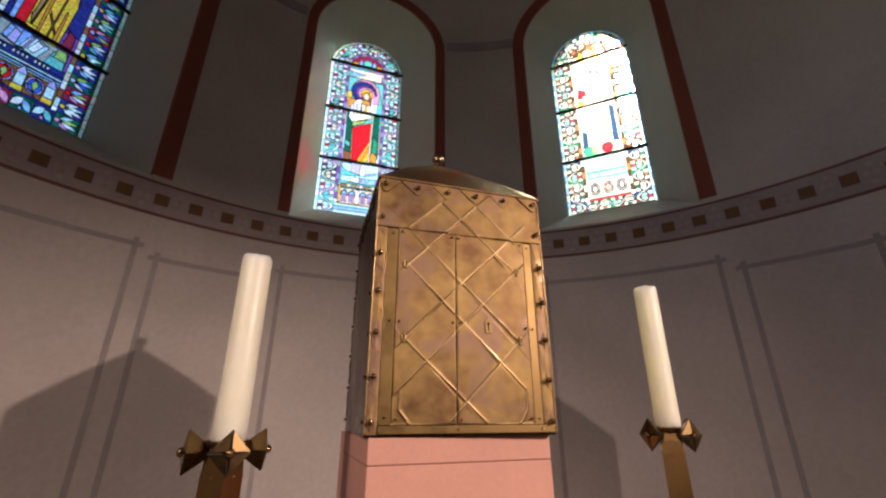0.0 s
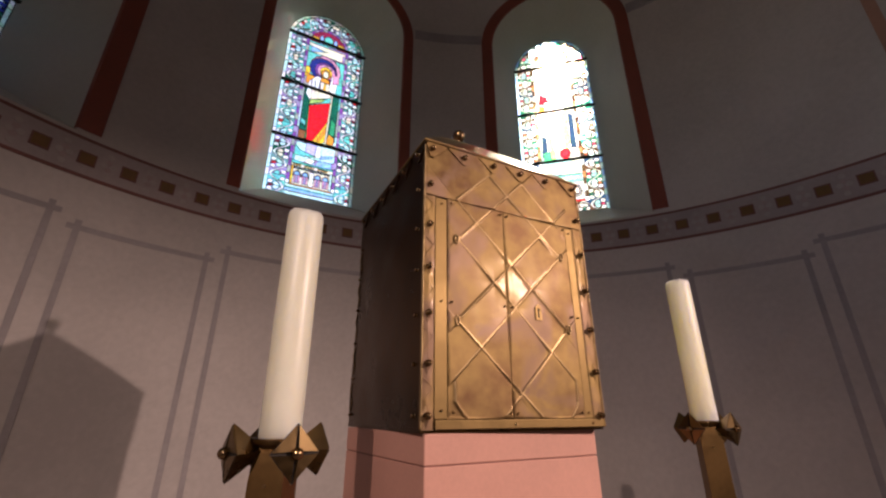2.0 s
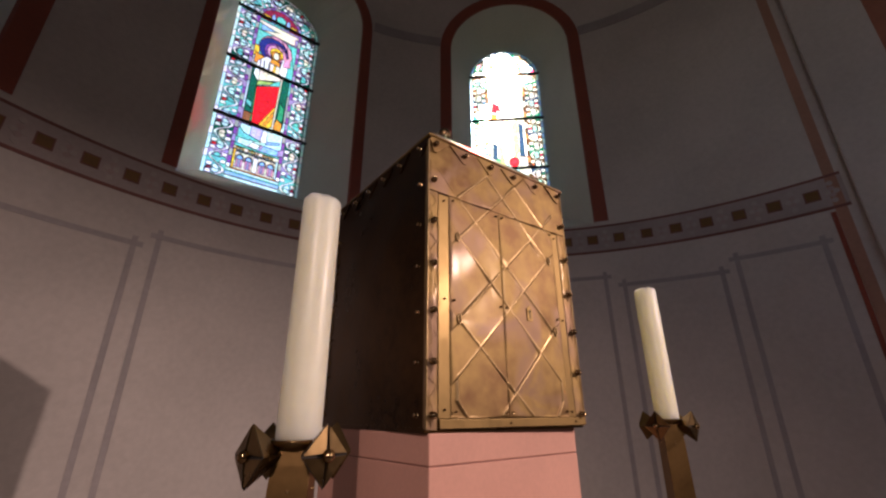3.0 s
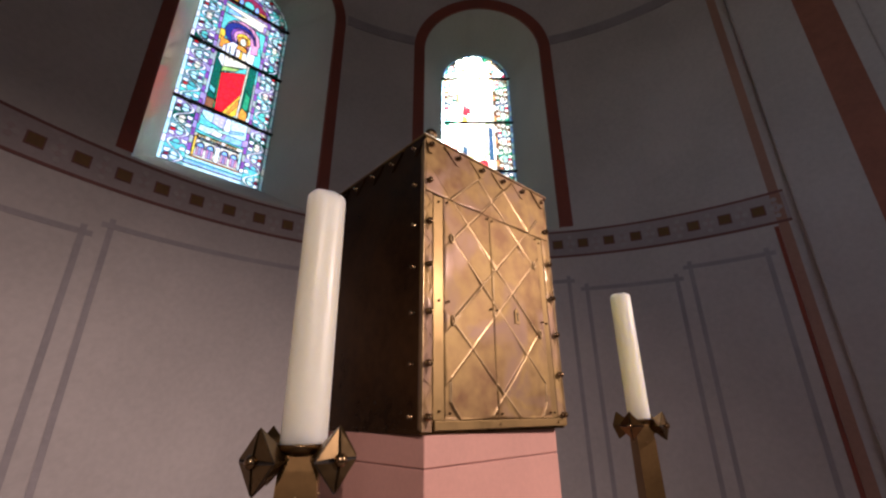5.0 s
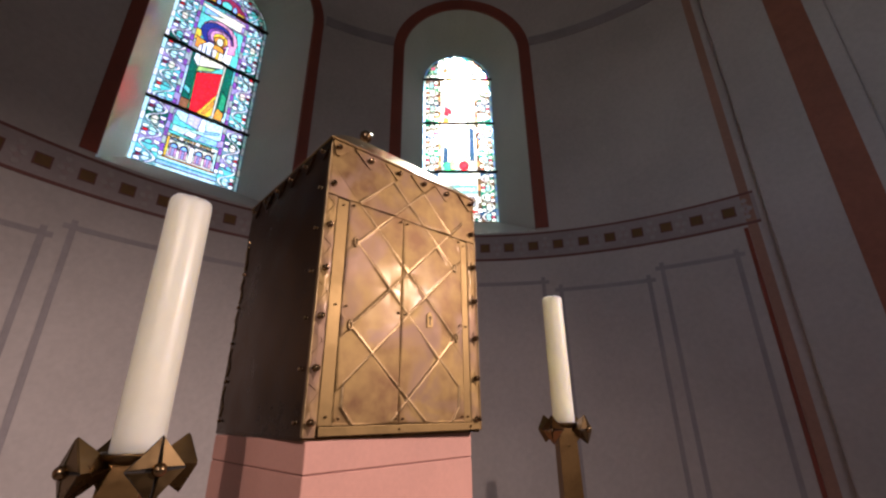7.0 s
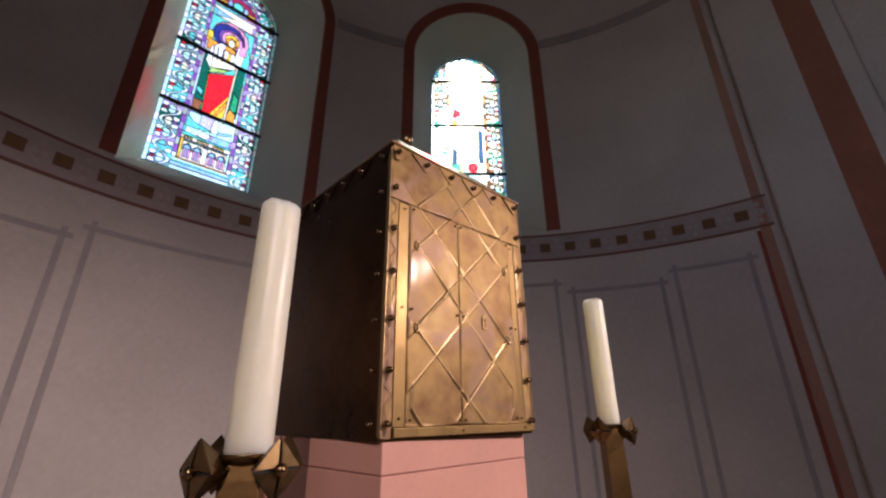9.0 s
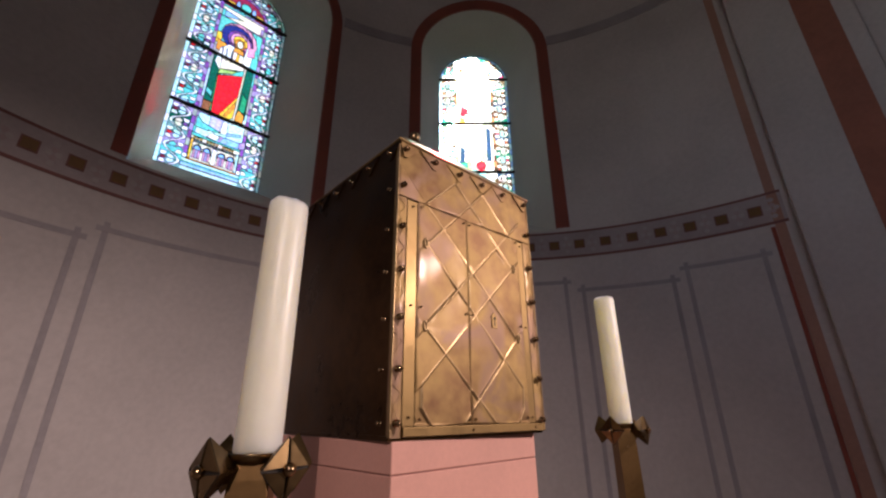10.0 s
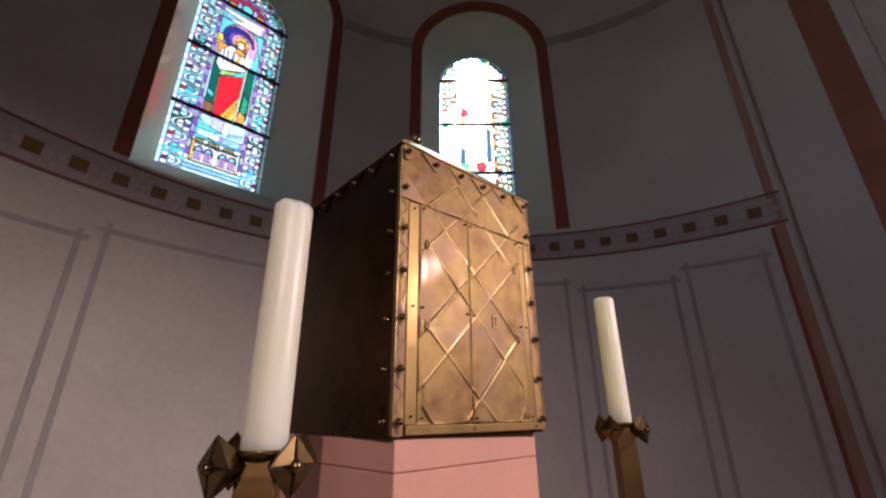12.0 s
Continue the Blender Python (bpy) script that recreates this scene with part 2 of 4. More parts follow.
def at_wall(theta, q, r=R):
    """A point of the apse: degrees from its axis, height along the wall, which bends into the half dome."""
    a = radians(theta)
    if q <= ZD:
        rr, z = r, q
    else:
        e = (q - ZD) / R
        rr, z = r * math.cos(e), ZD + r * math.sin(e)
    return (rr * math.sin(a), CY + rr * math.cos(a), z)


def on_wall(theta, q, proud):
    return at_wall(theta, q, R - proud)


def apse_shell(r, half, sill, spring, middles):
    """The curved wall and half dome with three arched openings."""
    span = math.degrees(half / r)
    nodes = {}
    for i in range(-90, 91, 2):
        if all(abs(i - w) > span + 0.3 for w in middles):
            nodes[float(i)] = None
    for w in middles:
        for k in range(25):
            c = math.cos(math.pi * k / 24)
            nodes[w + span * c] = spring + half * math.sin(math.pi * k / 24)
    thetas = sorted(nodes)
    bm = bmesh.new()
    top = ZD + R * math.pi / 2 * 0.999
    cols = []
    for th in thetas:
        zt = nodes[th] if nodes[th] is not None else spring
        low = [bm.verts.new(at_wall(th, z, r)) for z in (-0.3, 0.8, 1.6, 2.3, sill)]
        start = q_of(zt)
        high = [bm.verts.new(at_wall(th, start + (top - start) * k / 26, r)) for k in range(27)]
        cols.append((th, low, high))
    for (t0, l0, h0), (t1, l1, h1) in zip(cols, cols[1:]):
        for a, b in ((l0, l1), (h0, h1)):
            for i in range(len(a) - 1):
                bm.faces.new((a[i], b[i], b[i + 1], a[i + 1]))
        mid = (t0 + t1) / 2
        if all(abs(mid - w) > span for w in middles):
            bm.faces.new((l0[-1], l1[-1], h1[0], h0[0]))
    return bm


def opening(half, sill, spring, grow=0.0, sill_too=False):
    """Outline of an arched opening, from one foot over the arch to the other: (across, height)."""
    half += grow
    pts = [(half, sill + (spring - sill) * k / 6) for k in range(6)]
    pts += [(half * math.cos(math.pi * k / 24), spring + half * math.sin(math.pi * k / 24)) for k in range(25)]
    pts += [(-half, spring + (sill - spring) * k / 6) for k in range(1, 7)]
    if sill_too:
        pts += [(-half + 2 * half * k / 16, sill) for k in range(1, 16)]
    return pts


apse = tagged(link("wall_apse", apse_shell(R, HALF, SILL, SPRING, RECESS), PLASTER, smooth=True), "curved grey plaster apse wall with half dome", "wall", kind="structure")
part("outer_face", apse_shell(RO, G_HALF, G_SILL - 0.12, G_SPRING, WINDOWS), PLASTER, apse, smooth=True)


def win_point(w, s, z, d=GLASS_AT):
    a = radians(w)
    return (d * math.sin(a) + s * math.cos(a), CY + d * math.cos(a) - s * math.sin(a), z)


for w, v, wide in zip(WINDOWS, RECESS, BANDS):
    inner = [at_wall(v + math.degrees(s / R), q_of(z)) for s, z in opening(HALF, SILL, SPRING, sill_too=True)]
    pane = [win_point(w, s, z) for s, z in opening(G_HALF, G_SILL, G_SPRING, sill_too=True)]
    outer = [at_wall(w + math.degrees(s / RO), z if z < ZD else q_of(z), RO) for s, z in opening(G_HALF, G_SILL - 0.12, G_SPRING, sill_too=True)]
    between = lambda f: [tuple(a[i] + (b[i] - a[i]) * f for i in range(3)) for a, b in zip(inner, pane)]
    rows = [between(f) for f in (0, 0.03, 0.2, 0.4, 0.6, 0.8, 1)] + [outer]
    part("window_reveal", grid(rows, close=True), REVEAL, apse, "splayed cream plaster window reveal with sloping sill")
    # painted band round the opening
    a, b = opening(HALF, SILL + 0.02, SPRING, 0.002), opening(HALF, SILL + 0.02, SPRING, wide)
    lay = lambda pts, h: [on_wall(v + math.degrees(s / R), q_of(z), h) for s, z in pts]
    feet = len(opening(HALF, SILL, SPRING))
    cheek = [tuple(p[i] * 0.997 + q[i] * 0.003 if i < 2 else p[i] for i in range(3)) for p, q in zip(between(0.03)[:feet], [win_point(v, 0, 4.2, 3)] * feet)]
    ring = [cheek, lay(opening(HALF, SILL + 0.02, SPRING, -0.003), 0.006), lay(b, 0.006), lay(b, -0.01)]
    part("window_band", grid(ring), RED_BAND, apse, "oxide red painted band round the window arch")

# nave behind the camera, closed all round
vault = [(R * math.cos(math.pi * k / 32), ZD + R * math.sin(math.pi * k / 32)) for k in range(33)]
tagged(link("ceiling", grid([[(x, CY - 8.5 * k, z) for x, z in vault] for k in (0, 1)]), PLASTER), "plain grey plaster barrel vault", "ceiling", kind="structure")
tagged(link("wall_east", box(R, R * 1.1, CY - 8.5, CY, -0.3, ZD), PLASTER), "plain grey plaster side wall", "wall", kind="structure")
# unseen west wall, opened up to hold the two added fill lamps
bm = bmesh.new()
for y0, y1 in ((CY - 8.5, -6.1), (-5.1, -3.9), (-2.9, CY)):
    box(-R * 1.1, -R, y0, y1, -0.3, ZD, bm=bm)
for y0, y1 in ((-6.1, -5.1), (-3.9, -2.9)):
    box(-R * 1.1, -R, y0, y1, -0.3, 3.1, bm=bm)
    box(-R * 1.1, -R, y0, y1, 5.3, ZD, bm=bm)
tagged(link("wall_west", bm, PLASTER), "grey plaster side wall with two unseen openings added for fill lamps", "wall", kind="structure")
tagged(link("wall_back", box(-4, 4, CY - 8.9, CY - 8.5, -0.3, 9.2), PLASTER), "plain grey plaster end wall", "wall", kind="structure")
tagged(link("floor", box(-4.2, 4.2, CY - 8.8, 4.2, -0.3, 0), FLOOR), "plain stone floor", "floor", kind="structure")
tagged(link("ground", box(-900, 900, -900, 900, -0.5, -0.32), GRASS), "grassy ground outside", "ground", kind="structure")

# chancel arch piers, each with a red stripe and a set-back order towards the nave
for side, name in ((1, "pier_east"), (-1, "pier_west")):
    pier = tagged(link(name, box(*sorted((side * 3.19, side * 3.4)), -1.118, -0.372, 0, ZD + 1.2, 0.012), PLASTER), "grey plaster pier of the chancel arch", "pier", kind="structure")
    part("outer_order", box(*sorted((side * 3.225, side * 3.42)), -2.3, -1.12, 0, ZD + 1.2, 0.012), PLASTER, pier)
    part("painted_band", box(*sorted((side * 3.187, side * 3.2)), -1.008, -0.79, 0, ZD + 1.1), PIER_BAND, pier, "broad oxide red painted stripe")


def wall_strip(t0, t1, z0, z1, proud, mat, name, parent, label=""):
    n = max(2, int(abs(t1 - t0) / 1.5) + 1)
    ts = [t0 + (t1 - t0) * k / n for k in range(n + 1)]
    rows = [[on_wall(t, z, h) for t in ts] for z, h in ((z0, -0.006), (z0, proud), (z1, proud), (z1, -0.006))]
    return part(name, grid(rows), mat, parent, label)


# cornice line at the foot of the half dome, broken by the window arches
cornice = thing("cornice", "dark grey moulded line at the foot of the half dome", "cornice", kind="structure")
edge = math.degrees((HALF + 0.118) / R)
stops = [-89] + [x for w in RECESS for x in (w - edge, w + edge)] + [89]
for a, b in zip(stops[::2], stops[1::2]):
    ts = [a + (b - a) * k / 16 for k in range(17)]
    rows = [[on_wall(t, z, h) for t in ts] for z, h in ((5.37, -0.01), (5.38, 0.012), (5.43, 0.02), (5.49, 0.024), (5.497, -0.01))]
    part("moulding", grid(rows), CORNICE, cornice)

# painted frieze
frieze = thing("frieze", "painted mauve frieze with ochre squares between dark red lines", "frieze", kind="structure")
wall_strip(-88, 86.2, 2.672, 2.935, 0.003, FRIEZE, "field", frieze)
wall_strip(-88, 86.2, 2.664, 2.686, 0.006, FRIEZE_LINE, "lower_line", frieze)
wall_strip(-88, 86.2, 2.922, 2.942, 0.006, FRIEZE_LINE, "upper_line", frieze)
for k in range(-30, 11):
    t = 41.2 + k * 4.16
    if t < -84:
        continue
    wall_strip(t - 0.86, t + 0.86, 2.755, 2.845, 0.006, FRIEZE_LINE, "square_outline", frieze)
    wall_strip(t - 0.70, t + 0.70, 2.764, 2.836, 0.009, OCHRE, "square", frieze)
    u = t + 2.075
    for du, z, m in ((-0.45, 2.80, PALE), (0.45, 2.80, PALE), (0, 2.775, LILAC), (0, 2.825, LILAC), (0, 2.87, PALE), (0, 2.73, PALE)):
        outline = [(u + du + 0.36 * math.cos(i * math.pi / 4), z + 0.0205 * math.sin(i * math.pi / 4)) for i in range(8)]
        part("rosette_petal", prism(outline, -0.004, 0.0065 if m is PALE else 0.0055, lambda a, b, h: on_wall(a, b, h)), m, frieze)

# painted panel lines below the frieze
panels = thing("painted_panels", "faint grey painted panel lines on the apse wall", "painted lines", kind="structure")
PANELS = ((-83.2, -73.6, 2.43), (-71.3, -58.0, 2.34), (-55.4, -31.0, 2.42), (-28.4, -15.0, 2.34), (-12.6, 12.1, 2.425), (14.5, 27.9, 2.34), (30.3, 54.8, 2.425), (57.5, 70.7, 2.34), (72.8, 82.4, 2.435))
for a, b, top in PANELS:
    wall_strip(a - 0.95, b + 0.95, top - 0.018, top + 0.018, 0.003, LINE, "painted_line", panels)
    for t in (a, b):
        wall_strip(t - 0.31, t + 0.31, 0.5, top - 0.018, 0.003, LINE, "painted_line", panels)
        wall_strip(t - 0.31, t + 0.31, top + 0.018, top + 0.05, 0.003, LINE, "painted_line", panels)
# stripe that ends the apse
stripe = thing("end_stripe", "brown and red painted stripe at the end of the apse", "painted stripe", kind="structure")
wall_strip(84.55, 85.75, 0, 5.36, 0.004, material("brown painted stripe", (0.37, 0.205, 0.15), 0.85, spread=0.12), "painted_line", stripe)
wall_strip(84.0, 84.52, 0, 2.642, 0.004, RED_BAND, "painted_line", stripe)


# ---- stained glass ----


def cut(poly, nx, ny, c, keep):
    """The part of a convex polygon on one side of a line; keep -1: where n.p <= c."""
    out = []
    for (x0, y0), (x1, y1) in zip(poly, poly[1:] + poly[:1]):
        d0, d1 = keep * (nx * x0 + ny * y0 - c), keep * (nx * x1 + ny * y1 - c)
        if d0 >= 0:
            out.append((x0, y0))
        if d0 * d1 < 0:
            f = d0 / (d0 - d1)
            out.append((x0 + f * (x1 - x0), y0 + f * (y1 - y0)))
    return out


def area(poly):
    return 0.5 * sum(a[0] * b[1] - b[0] * a[1] for a, b in zip(poly, poly[1:] + poly[:1]))


class Glazing:
    """Panes of one light, cut without gaps: each new shape takes its place out of those that lie there."""

    def __init__(self):
        self.panes = []

    def lay(self, color, *pts):
        pts = list(pts)
        self.panes.append((color, pts if area(pts) > 0 else pts[::-1]))

    def shape(self, color, *pts):
        pts = list(pts)
        if area(pts) < 0:
            pts.reverse()
        lo, hi = [min(p[i] for p in pts) for i in (0, 1)], [max(p[i] for p in pts) for i in (0, 1)]
        kept = []
        for old, poly in self.panes:
            if any(max(p[i] for p in poly) <= lo[i] or min(p[i] for p in poly) >= hi[i] for i in (0, 1)):
                kept.append((old, poly))
                continue
            rest, pieces = poly, []
            for (x0, y0), (x1, y1) in zip(pts, pts[1:] + pts[:1]):
                nx, ny = y1 - y0, x0 - x1
                c = nx * x0 + ny * y0
                off = cut(rest, nx, ny, c, 1)
                if len(off) > 2 and area(off) > 4e-5:
                    pieces.append((old, off))
                rest = cut(rest, nx, ny, c, -1)
                if len(rest) < 3:
                    break
            if len(rest) > 2 and area(rest) > 2e-5:
                kept += pieces + [(color, rest)]
            else:
                kept.append((old, poly))
        self.panes = kept

    def disc(self, color, x, y, rx, ry, n=12):
        self.shape(color, *[(x + rx * math.cos(2 * math.pi * i / n), y + ry * math.sin(2 * math.pi * i / n)) for i in range(n)])

    def rect(self, color, x0, x1, y0, y1):
        self.shape(color, (x0, y0), (x1, y0), (x1, y1), (x0, y1))


IN = 0.222  # half the width of the middle field


def field_base(g, ground, sides):
    """The middle field: two side lights and a ground, with the half round over it."""
    z = G_SILL + 0.13
    k = 0
    while z < G_SPRING - 0.01:
        top = min(G_SPRING, z + 0.36)
        g.lay(sides[k % len(sides)], (-IN, z), (0, z), (0, top), (-IN, top))
        g.lay(sides[(k + 1) % len(sides)], (0, z), (IN, z), (IN, top), (0, top))
        z, k = top, k + 1
    n = 10
    for i in range(n):
        a, b = math.pi * i / n, math.pi * (i + 1) / n
        g.lay(ground, (0, G_SPRING), (IN * math.cos(a), G_SPRING + IN * math.sin(a)), (IN * math.cos(b), G_SPRING + IN * math.sin(b)))


def canopy(g, colors):
    """Small turrets and a cupola in the half round."""
    dome, turret, side, band = colors
    g.rect(side, -0.19, -0.115, 5.52, 5.585)
    g.rect(side, 0.115, 0.19, 5.52, 5.585)
    for x in (-0.085, 0.085):
        g.rect(turret, x - 0.02, x + 0.02, 5.50, 5.60)
        g.shape(turret, (x - 0.024, 5.60), (x + 0.024, 5.60), (x, 5.65))
    g.rect(dome, -0.055, 0.055, 5.50, 5.57)
    g.disc(dome, 0, 5.60, 0.055, 0.055, 10)
    g.rect(band, -IN, IN, 5.43, 5.47)


def border(g, flowers, leaves, edge, inner, grounds, pointed=False, foot="vine"):
    """Bead strip, leaf strip and inner strip up both sides and round the arch, and a leaf strip along the sill."""
    rng = random.Random(5)
    paths = []
    for side in (-1, 1):
        paths.append((G_SPRING - G_SILL, lambda a, d, side=side: (side * (G_HALF - d), G_SILL + a)))
    paths.append((math.pi * (G_HALF - 0.12), lambda a, d: ((G_HALF - d) * math.cos(a / (G_HALF - 0.12)), G_SPRING + (G_HALF - d) * math.sin(a / (G_HALF - 0.12)))))

    def vine(a0, a1, d0, d1, f, k):
        """One bend of a scrolling stem, with a curled leaf in its hollow and a bud or flower outside."""
        flip = k % 2
        P = lambda u, v: f(a0 + (a1 - a0) * u, d0 + (d1 - d0) * (1 - v if flip else v))
        h = Glazing()
        h.lay(grounds[k % len(grounds)], P(0, 0), P(0.5, 0), P(0.5, 1), P(0, 1))
        h.lay(grounds[(k + 1) % len(grounds)], P(0.5, 0), P(1, 0), P(1, 1), P(0.5, 1))
        # stem, bowed towards one side
        bow = lambda u: 0.5 + 0.40 * math.sin(math.pi * u)
        stem, leaf = leaves[0], leaves[1 + k % (len(leaves) - 1)]
        for j in range(5):
            u0, u1 = j / 5, (j + 1) / 5
            h.shape(stem, P(u0, bow(u0) - 0.065), P(u1, bow(u1) - 0.065), P(u1, bow(u1) + 0.065), P(u0, bow(u0) + 0.065))
        # leaf curled into the hollow
        h.shape(leaf, P(0.14, 0.50), P(0.30, 0.34), P(0.50, 0.42), P(0.49, 0.70), P(0.28, 0.66))
        h.shape(leaf, P(0.51, 0.70), P(0.52, 0.42), P(0.72, 0.34), P(0.86, 0.50), P(0.72, 0.66))
        # leaves in the outer corners
        h.shape(stem, P(0.04, 0.34), P(0.06, 0.05), P(0.32, 0.05), P(0.36, 0.24), P(0.22, 0.30))
        h.shape(stem, P(0.96, 0.34), P(0.78, 0.30), P(0.64, 0.24), P(0.68, 0.05), P(0.94, 0.05))
        h.shape(flowers[k % len(flowers)], *[P(0.5 + 0.12 * math.cos(i * math.pi / 3), 0.20 + 0.13 * math.sin(i * math.pi / 3)) for i in range(6)])
        g.panes += h.panes

    def fan(a0, a1, d0, d1, f, k):
        """Pointed leaves spread from the inner edge to the outer."""
        P = lambda u, v: f(a0 + (a1 - a0) * u, d1 + (d0 - d1) * v)
        h = Glazing()
        h.lay(grounds[k % len(grounds)], P(0, 0), P(1, 0), P(1, 1), P(0, 1))
        for u, v, wide in ((0.02, 0.66, 0.13), (0.26, 0.98, 0.14), (0.68, 0.98, 0.14), (0.98, 0.72, 0.13)):
            ex, ey = u - 0.5, v - 0.05
            size = math.hypot(ex, ey)
            ox, oy = -ey / size * wide, ex / size * wide
            h.shape(leaves[rng.randrange(len(leaves))], P(0.5 + ex * 0.22, 0.05 + ey * 0.22), P(0.5 + ex * 0.55 + ox, 0.05 + ey * 0.55 + oy), P(u, v), P(0.5 + ex * 0.55 - ox, 0.05 + ey * 0.55 - oy))
        h.shape(flowers[k % len(flowers)], *[P(0.5 + 0.15 * math.cos(i * math.pi / 3), 0.13 + 0.11 * math.sin(i * math.pi / 3)) for i in range(6)])
        g.panes += h.panes

    def lens(a0, a1, d0, d1, f, k):
        """Two slanting lens-shaped leaves."""
        P = lambda u, v: f(a0 + (a1 - a0) * u, d0 + (d1 - d0) * v)
        h = Glazing()
        h.lay(grounds[k % len(grounds)], P(0, 0), P(1, 0), P(1, 1), P(0, 1))
        for u0, v0, u1, v1 in ((0.03, 0.25, 0.55, 0.90), (0.48, 0.80, 0.98, 0.12)):
            ox, oy = (v0 - v1) * 0.20, (u1 - u0) * 0.36
            at = lambda t, q: P(u0 + (u1 - u0) * t + ox * q, v0 + (v1 - v0) * t + oy * q)
            h.shape(leaves[rng.randrange(len(leaves))], at(0, 0), at(0.3, 0.85), at(0.6, 0.9), at(1, 0), at(0.7, -0.85), at(0.4, -0.9))
        h.shape(flowers[k % len(flowers)], P(0.40, 0.14), P(0.5, 0.06), P(0.60, 0.16), P(0.5, 0.34))
        g.panes += h.panes

    motif = fan if pointed else vine
    for n, (length, f) in enumerate(paths):
        m = round(length / 0.085)
        for i in range(m):
            a0, a1 = length * i / m, length * (i + 1) / m
            g.lay(edge[i % len(edge)], f(a0, 0), f(a1, 0), f(a1, 0.03), f(a0, 0.03))
            if n == 2 or a0 > 0.13:
                g.lay(inner[i % len(inner)], f(a0, 0.205), f(a1, 0.205), f(a1, 0.238), f(a0, 0.238))
        m = round(length / 0.135)
        for i in range(m):
            motif(length * i / m, length * (i + 1) / m, 0.03, 0.205, f, i)
    x0 = G_HALF - 0.205
    if foot == "bands":
        for z0, z1, c in ((0, 0.030, "cyan"), (0.030, 0.044, "pearl"), (0.044, 0.074, "sky"), (0.074, 0.090, "teal"), (0.090, 0.13, "cyan")):
            for x in (-x0, 0):
                g.lay(c, (x, G_SILL + z0), (x + x0, G_SILL + z0), (x + x0, G_SILL + z1), (x, G_SILL + z1))
    else:
        for i in range(4):
            (lens if foot == "lens" else vine)(x0 * i / 2, x0 * (i + 1) / 2, 0.0, 0.13, lambda a, d: (a - x0, G_SILL + d), i + 1)


def stained_window(name, label, w, g, frame_from):
    """Builds a light from its panes: pieces of the middle field are parts, the border is joined."""
    win = thing(name, label, "window", kind="structure")
    lead_bm, rim = bmesh.new(), {}
    seen = set()
    joined = bmesh.new()
    names = sorted(GLASS)
    bins = {}
    for c, p in g.panes:
        xs, ys = [q[0] for q in p], [q[1] for q in p]
        for i in range(math.floor(min(xs) / 0.06), math.floor(max(xs) / 0.06) + 1):
            for j in range(math.floor(min(ys) / 0.06), math.floor(max(ys) / 0.06) + 1):
                bins.setdefault((i, j), []).append((c, p if area(p) > 0 else p[::-1]))

    def color_at(x, y):
        for c, p in bins.get((math.floor(x / 0.06), math.floor(y / 0.06)), ()):
            if all((b[0] - a[0]) * (y - a[1]) - (b[1] - a[1]) * (x - a[0]) >= 0 for a, b in zip(p, p[1:] + p[:1])):
                return c
        return ""

    for n, (color, poly) in enumerate(g.panes):
        for (x0, y0), (x1, y1) in zip(poly, poly[1:] + poly[:1]):
            key = tuple(sorted(((round(x0, 3), round(y0, 3)), (round(x1, 3), round(y1, 3)))))
            length = math.hypot(x1 - x0, y1 - y0)
            if key in seen or length < 0.004:
                continue
            seen.add(key)
            mx, my, ox, oy = (x0 + x1) / 2, (y0 + y1) / 2, (y0 - y1) / length * 0.002, (x1 - x0) / length * 0.002
            if color_at(mx + ox, my + oy) == color_at(mx - ox, my - oy):
                continue
            ux, uy, hw = (x1 - x0) / length, (y1 - y0) / length, 0.0026 if n >= frame_from else 0.0016
            corner = [(x0 - uy * hw, y0 + ux * hw), (x1 - uy * hw, y1 + ux * hw), (x1 + uy * hw, y1 - ux * hw), (x0 + uy * hw, y0 - ux * hw)]
            lo, hi = [lead_bm.verts.new(win_point(w, a, b, GLASS_AT + 0.003)) for a, b in corner], [lead_bm.verts.new(win_point(w, a, b, GLASS_AT - 0.005)) for a, b in corner]
            lead_bm.faces.new(hi)
            for i in range(4):
                lead_bm.faces.new((lo[i], lo[(i + 1) % 4], hi[(i + 1) % 4], hi[i]))
        pts = [win_point(w, a, b) for a, b in poly]
        if n < frame_from:
            f = joined.faces.new([joined.verts.new(p) for p in pts])
            f.material_index = names.index(color)
        else:
            me = bpy.data.meshes.new("pane")
            me.from_pydata(pts, [], [list(range(len(pts)))])
            me.materials.append(GLASS[color])
            new("pane", me).parent = win
    part("lead_cames", lead_bm, LEAD, win, "dark lead cames between the panes")
    tagged(part("border_glazing", joined, [GLASS[k] for k in names], win, "leaf border of small stained panes"), kind="stuff")
    for z in (4.06, 4.79, 5.52):
        bm = bmesh.new()
        rows = []
        for s in (-0.475, 0.475):
            rows.append([win_point(w, s, z + dz, GLASS_AT + dd) for dz, dd in ((-0.016, -0.010), (-0.012, -0.034), (0.012, -0.034), (0.016, -0.010))])
        grid([list(c) for c in zip(*rows)], bm)
        part("saddle_bar", bm, IRON, win, "dark iron saddle bar")
    outer, inner = opening(G_HALF, G_SILL, G_SPRING, 0.004), opening(G_HALF, G_SILL, G_SPRING, -0.001)
    ring = [[win_point(w, s, z, GLASS_AT + d) for s, z in pts] for pts, d in ((outer, 0.006), (outer, -0.007), (inner, -0.007), (inner, 0.006))]
    part("window_frame", grid(ring, close=True), IRON, win)


def text_bars(g, color, x0, x1, z0, z1, n):
    step = (x1 - x0) / n
    for i in range(n):
        if i % 5 != 3:
            g.rect(color, x0 + step * i, x0 + step * (i + 0.6), z0, z1)


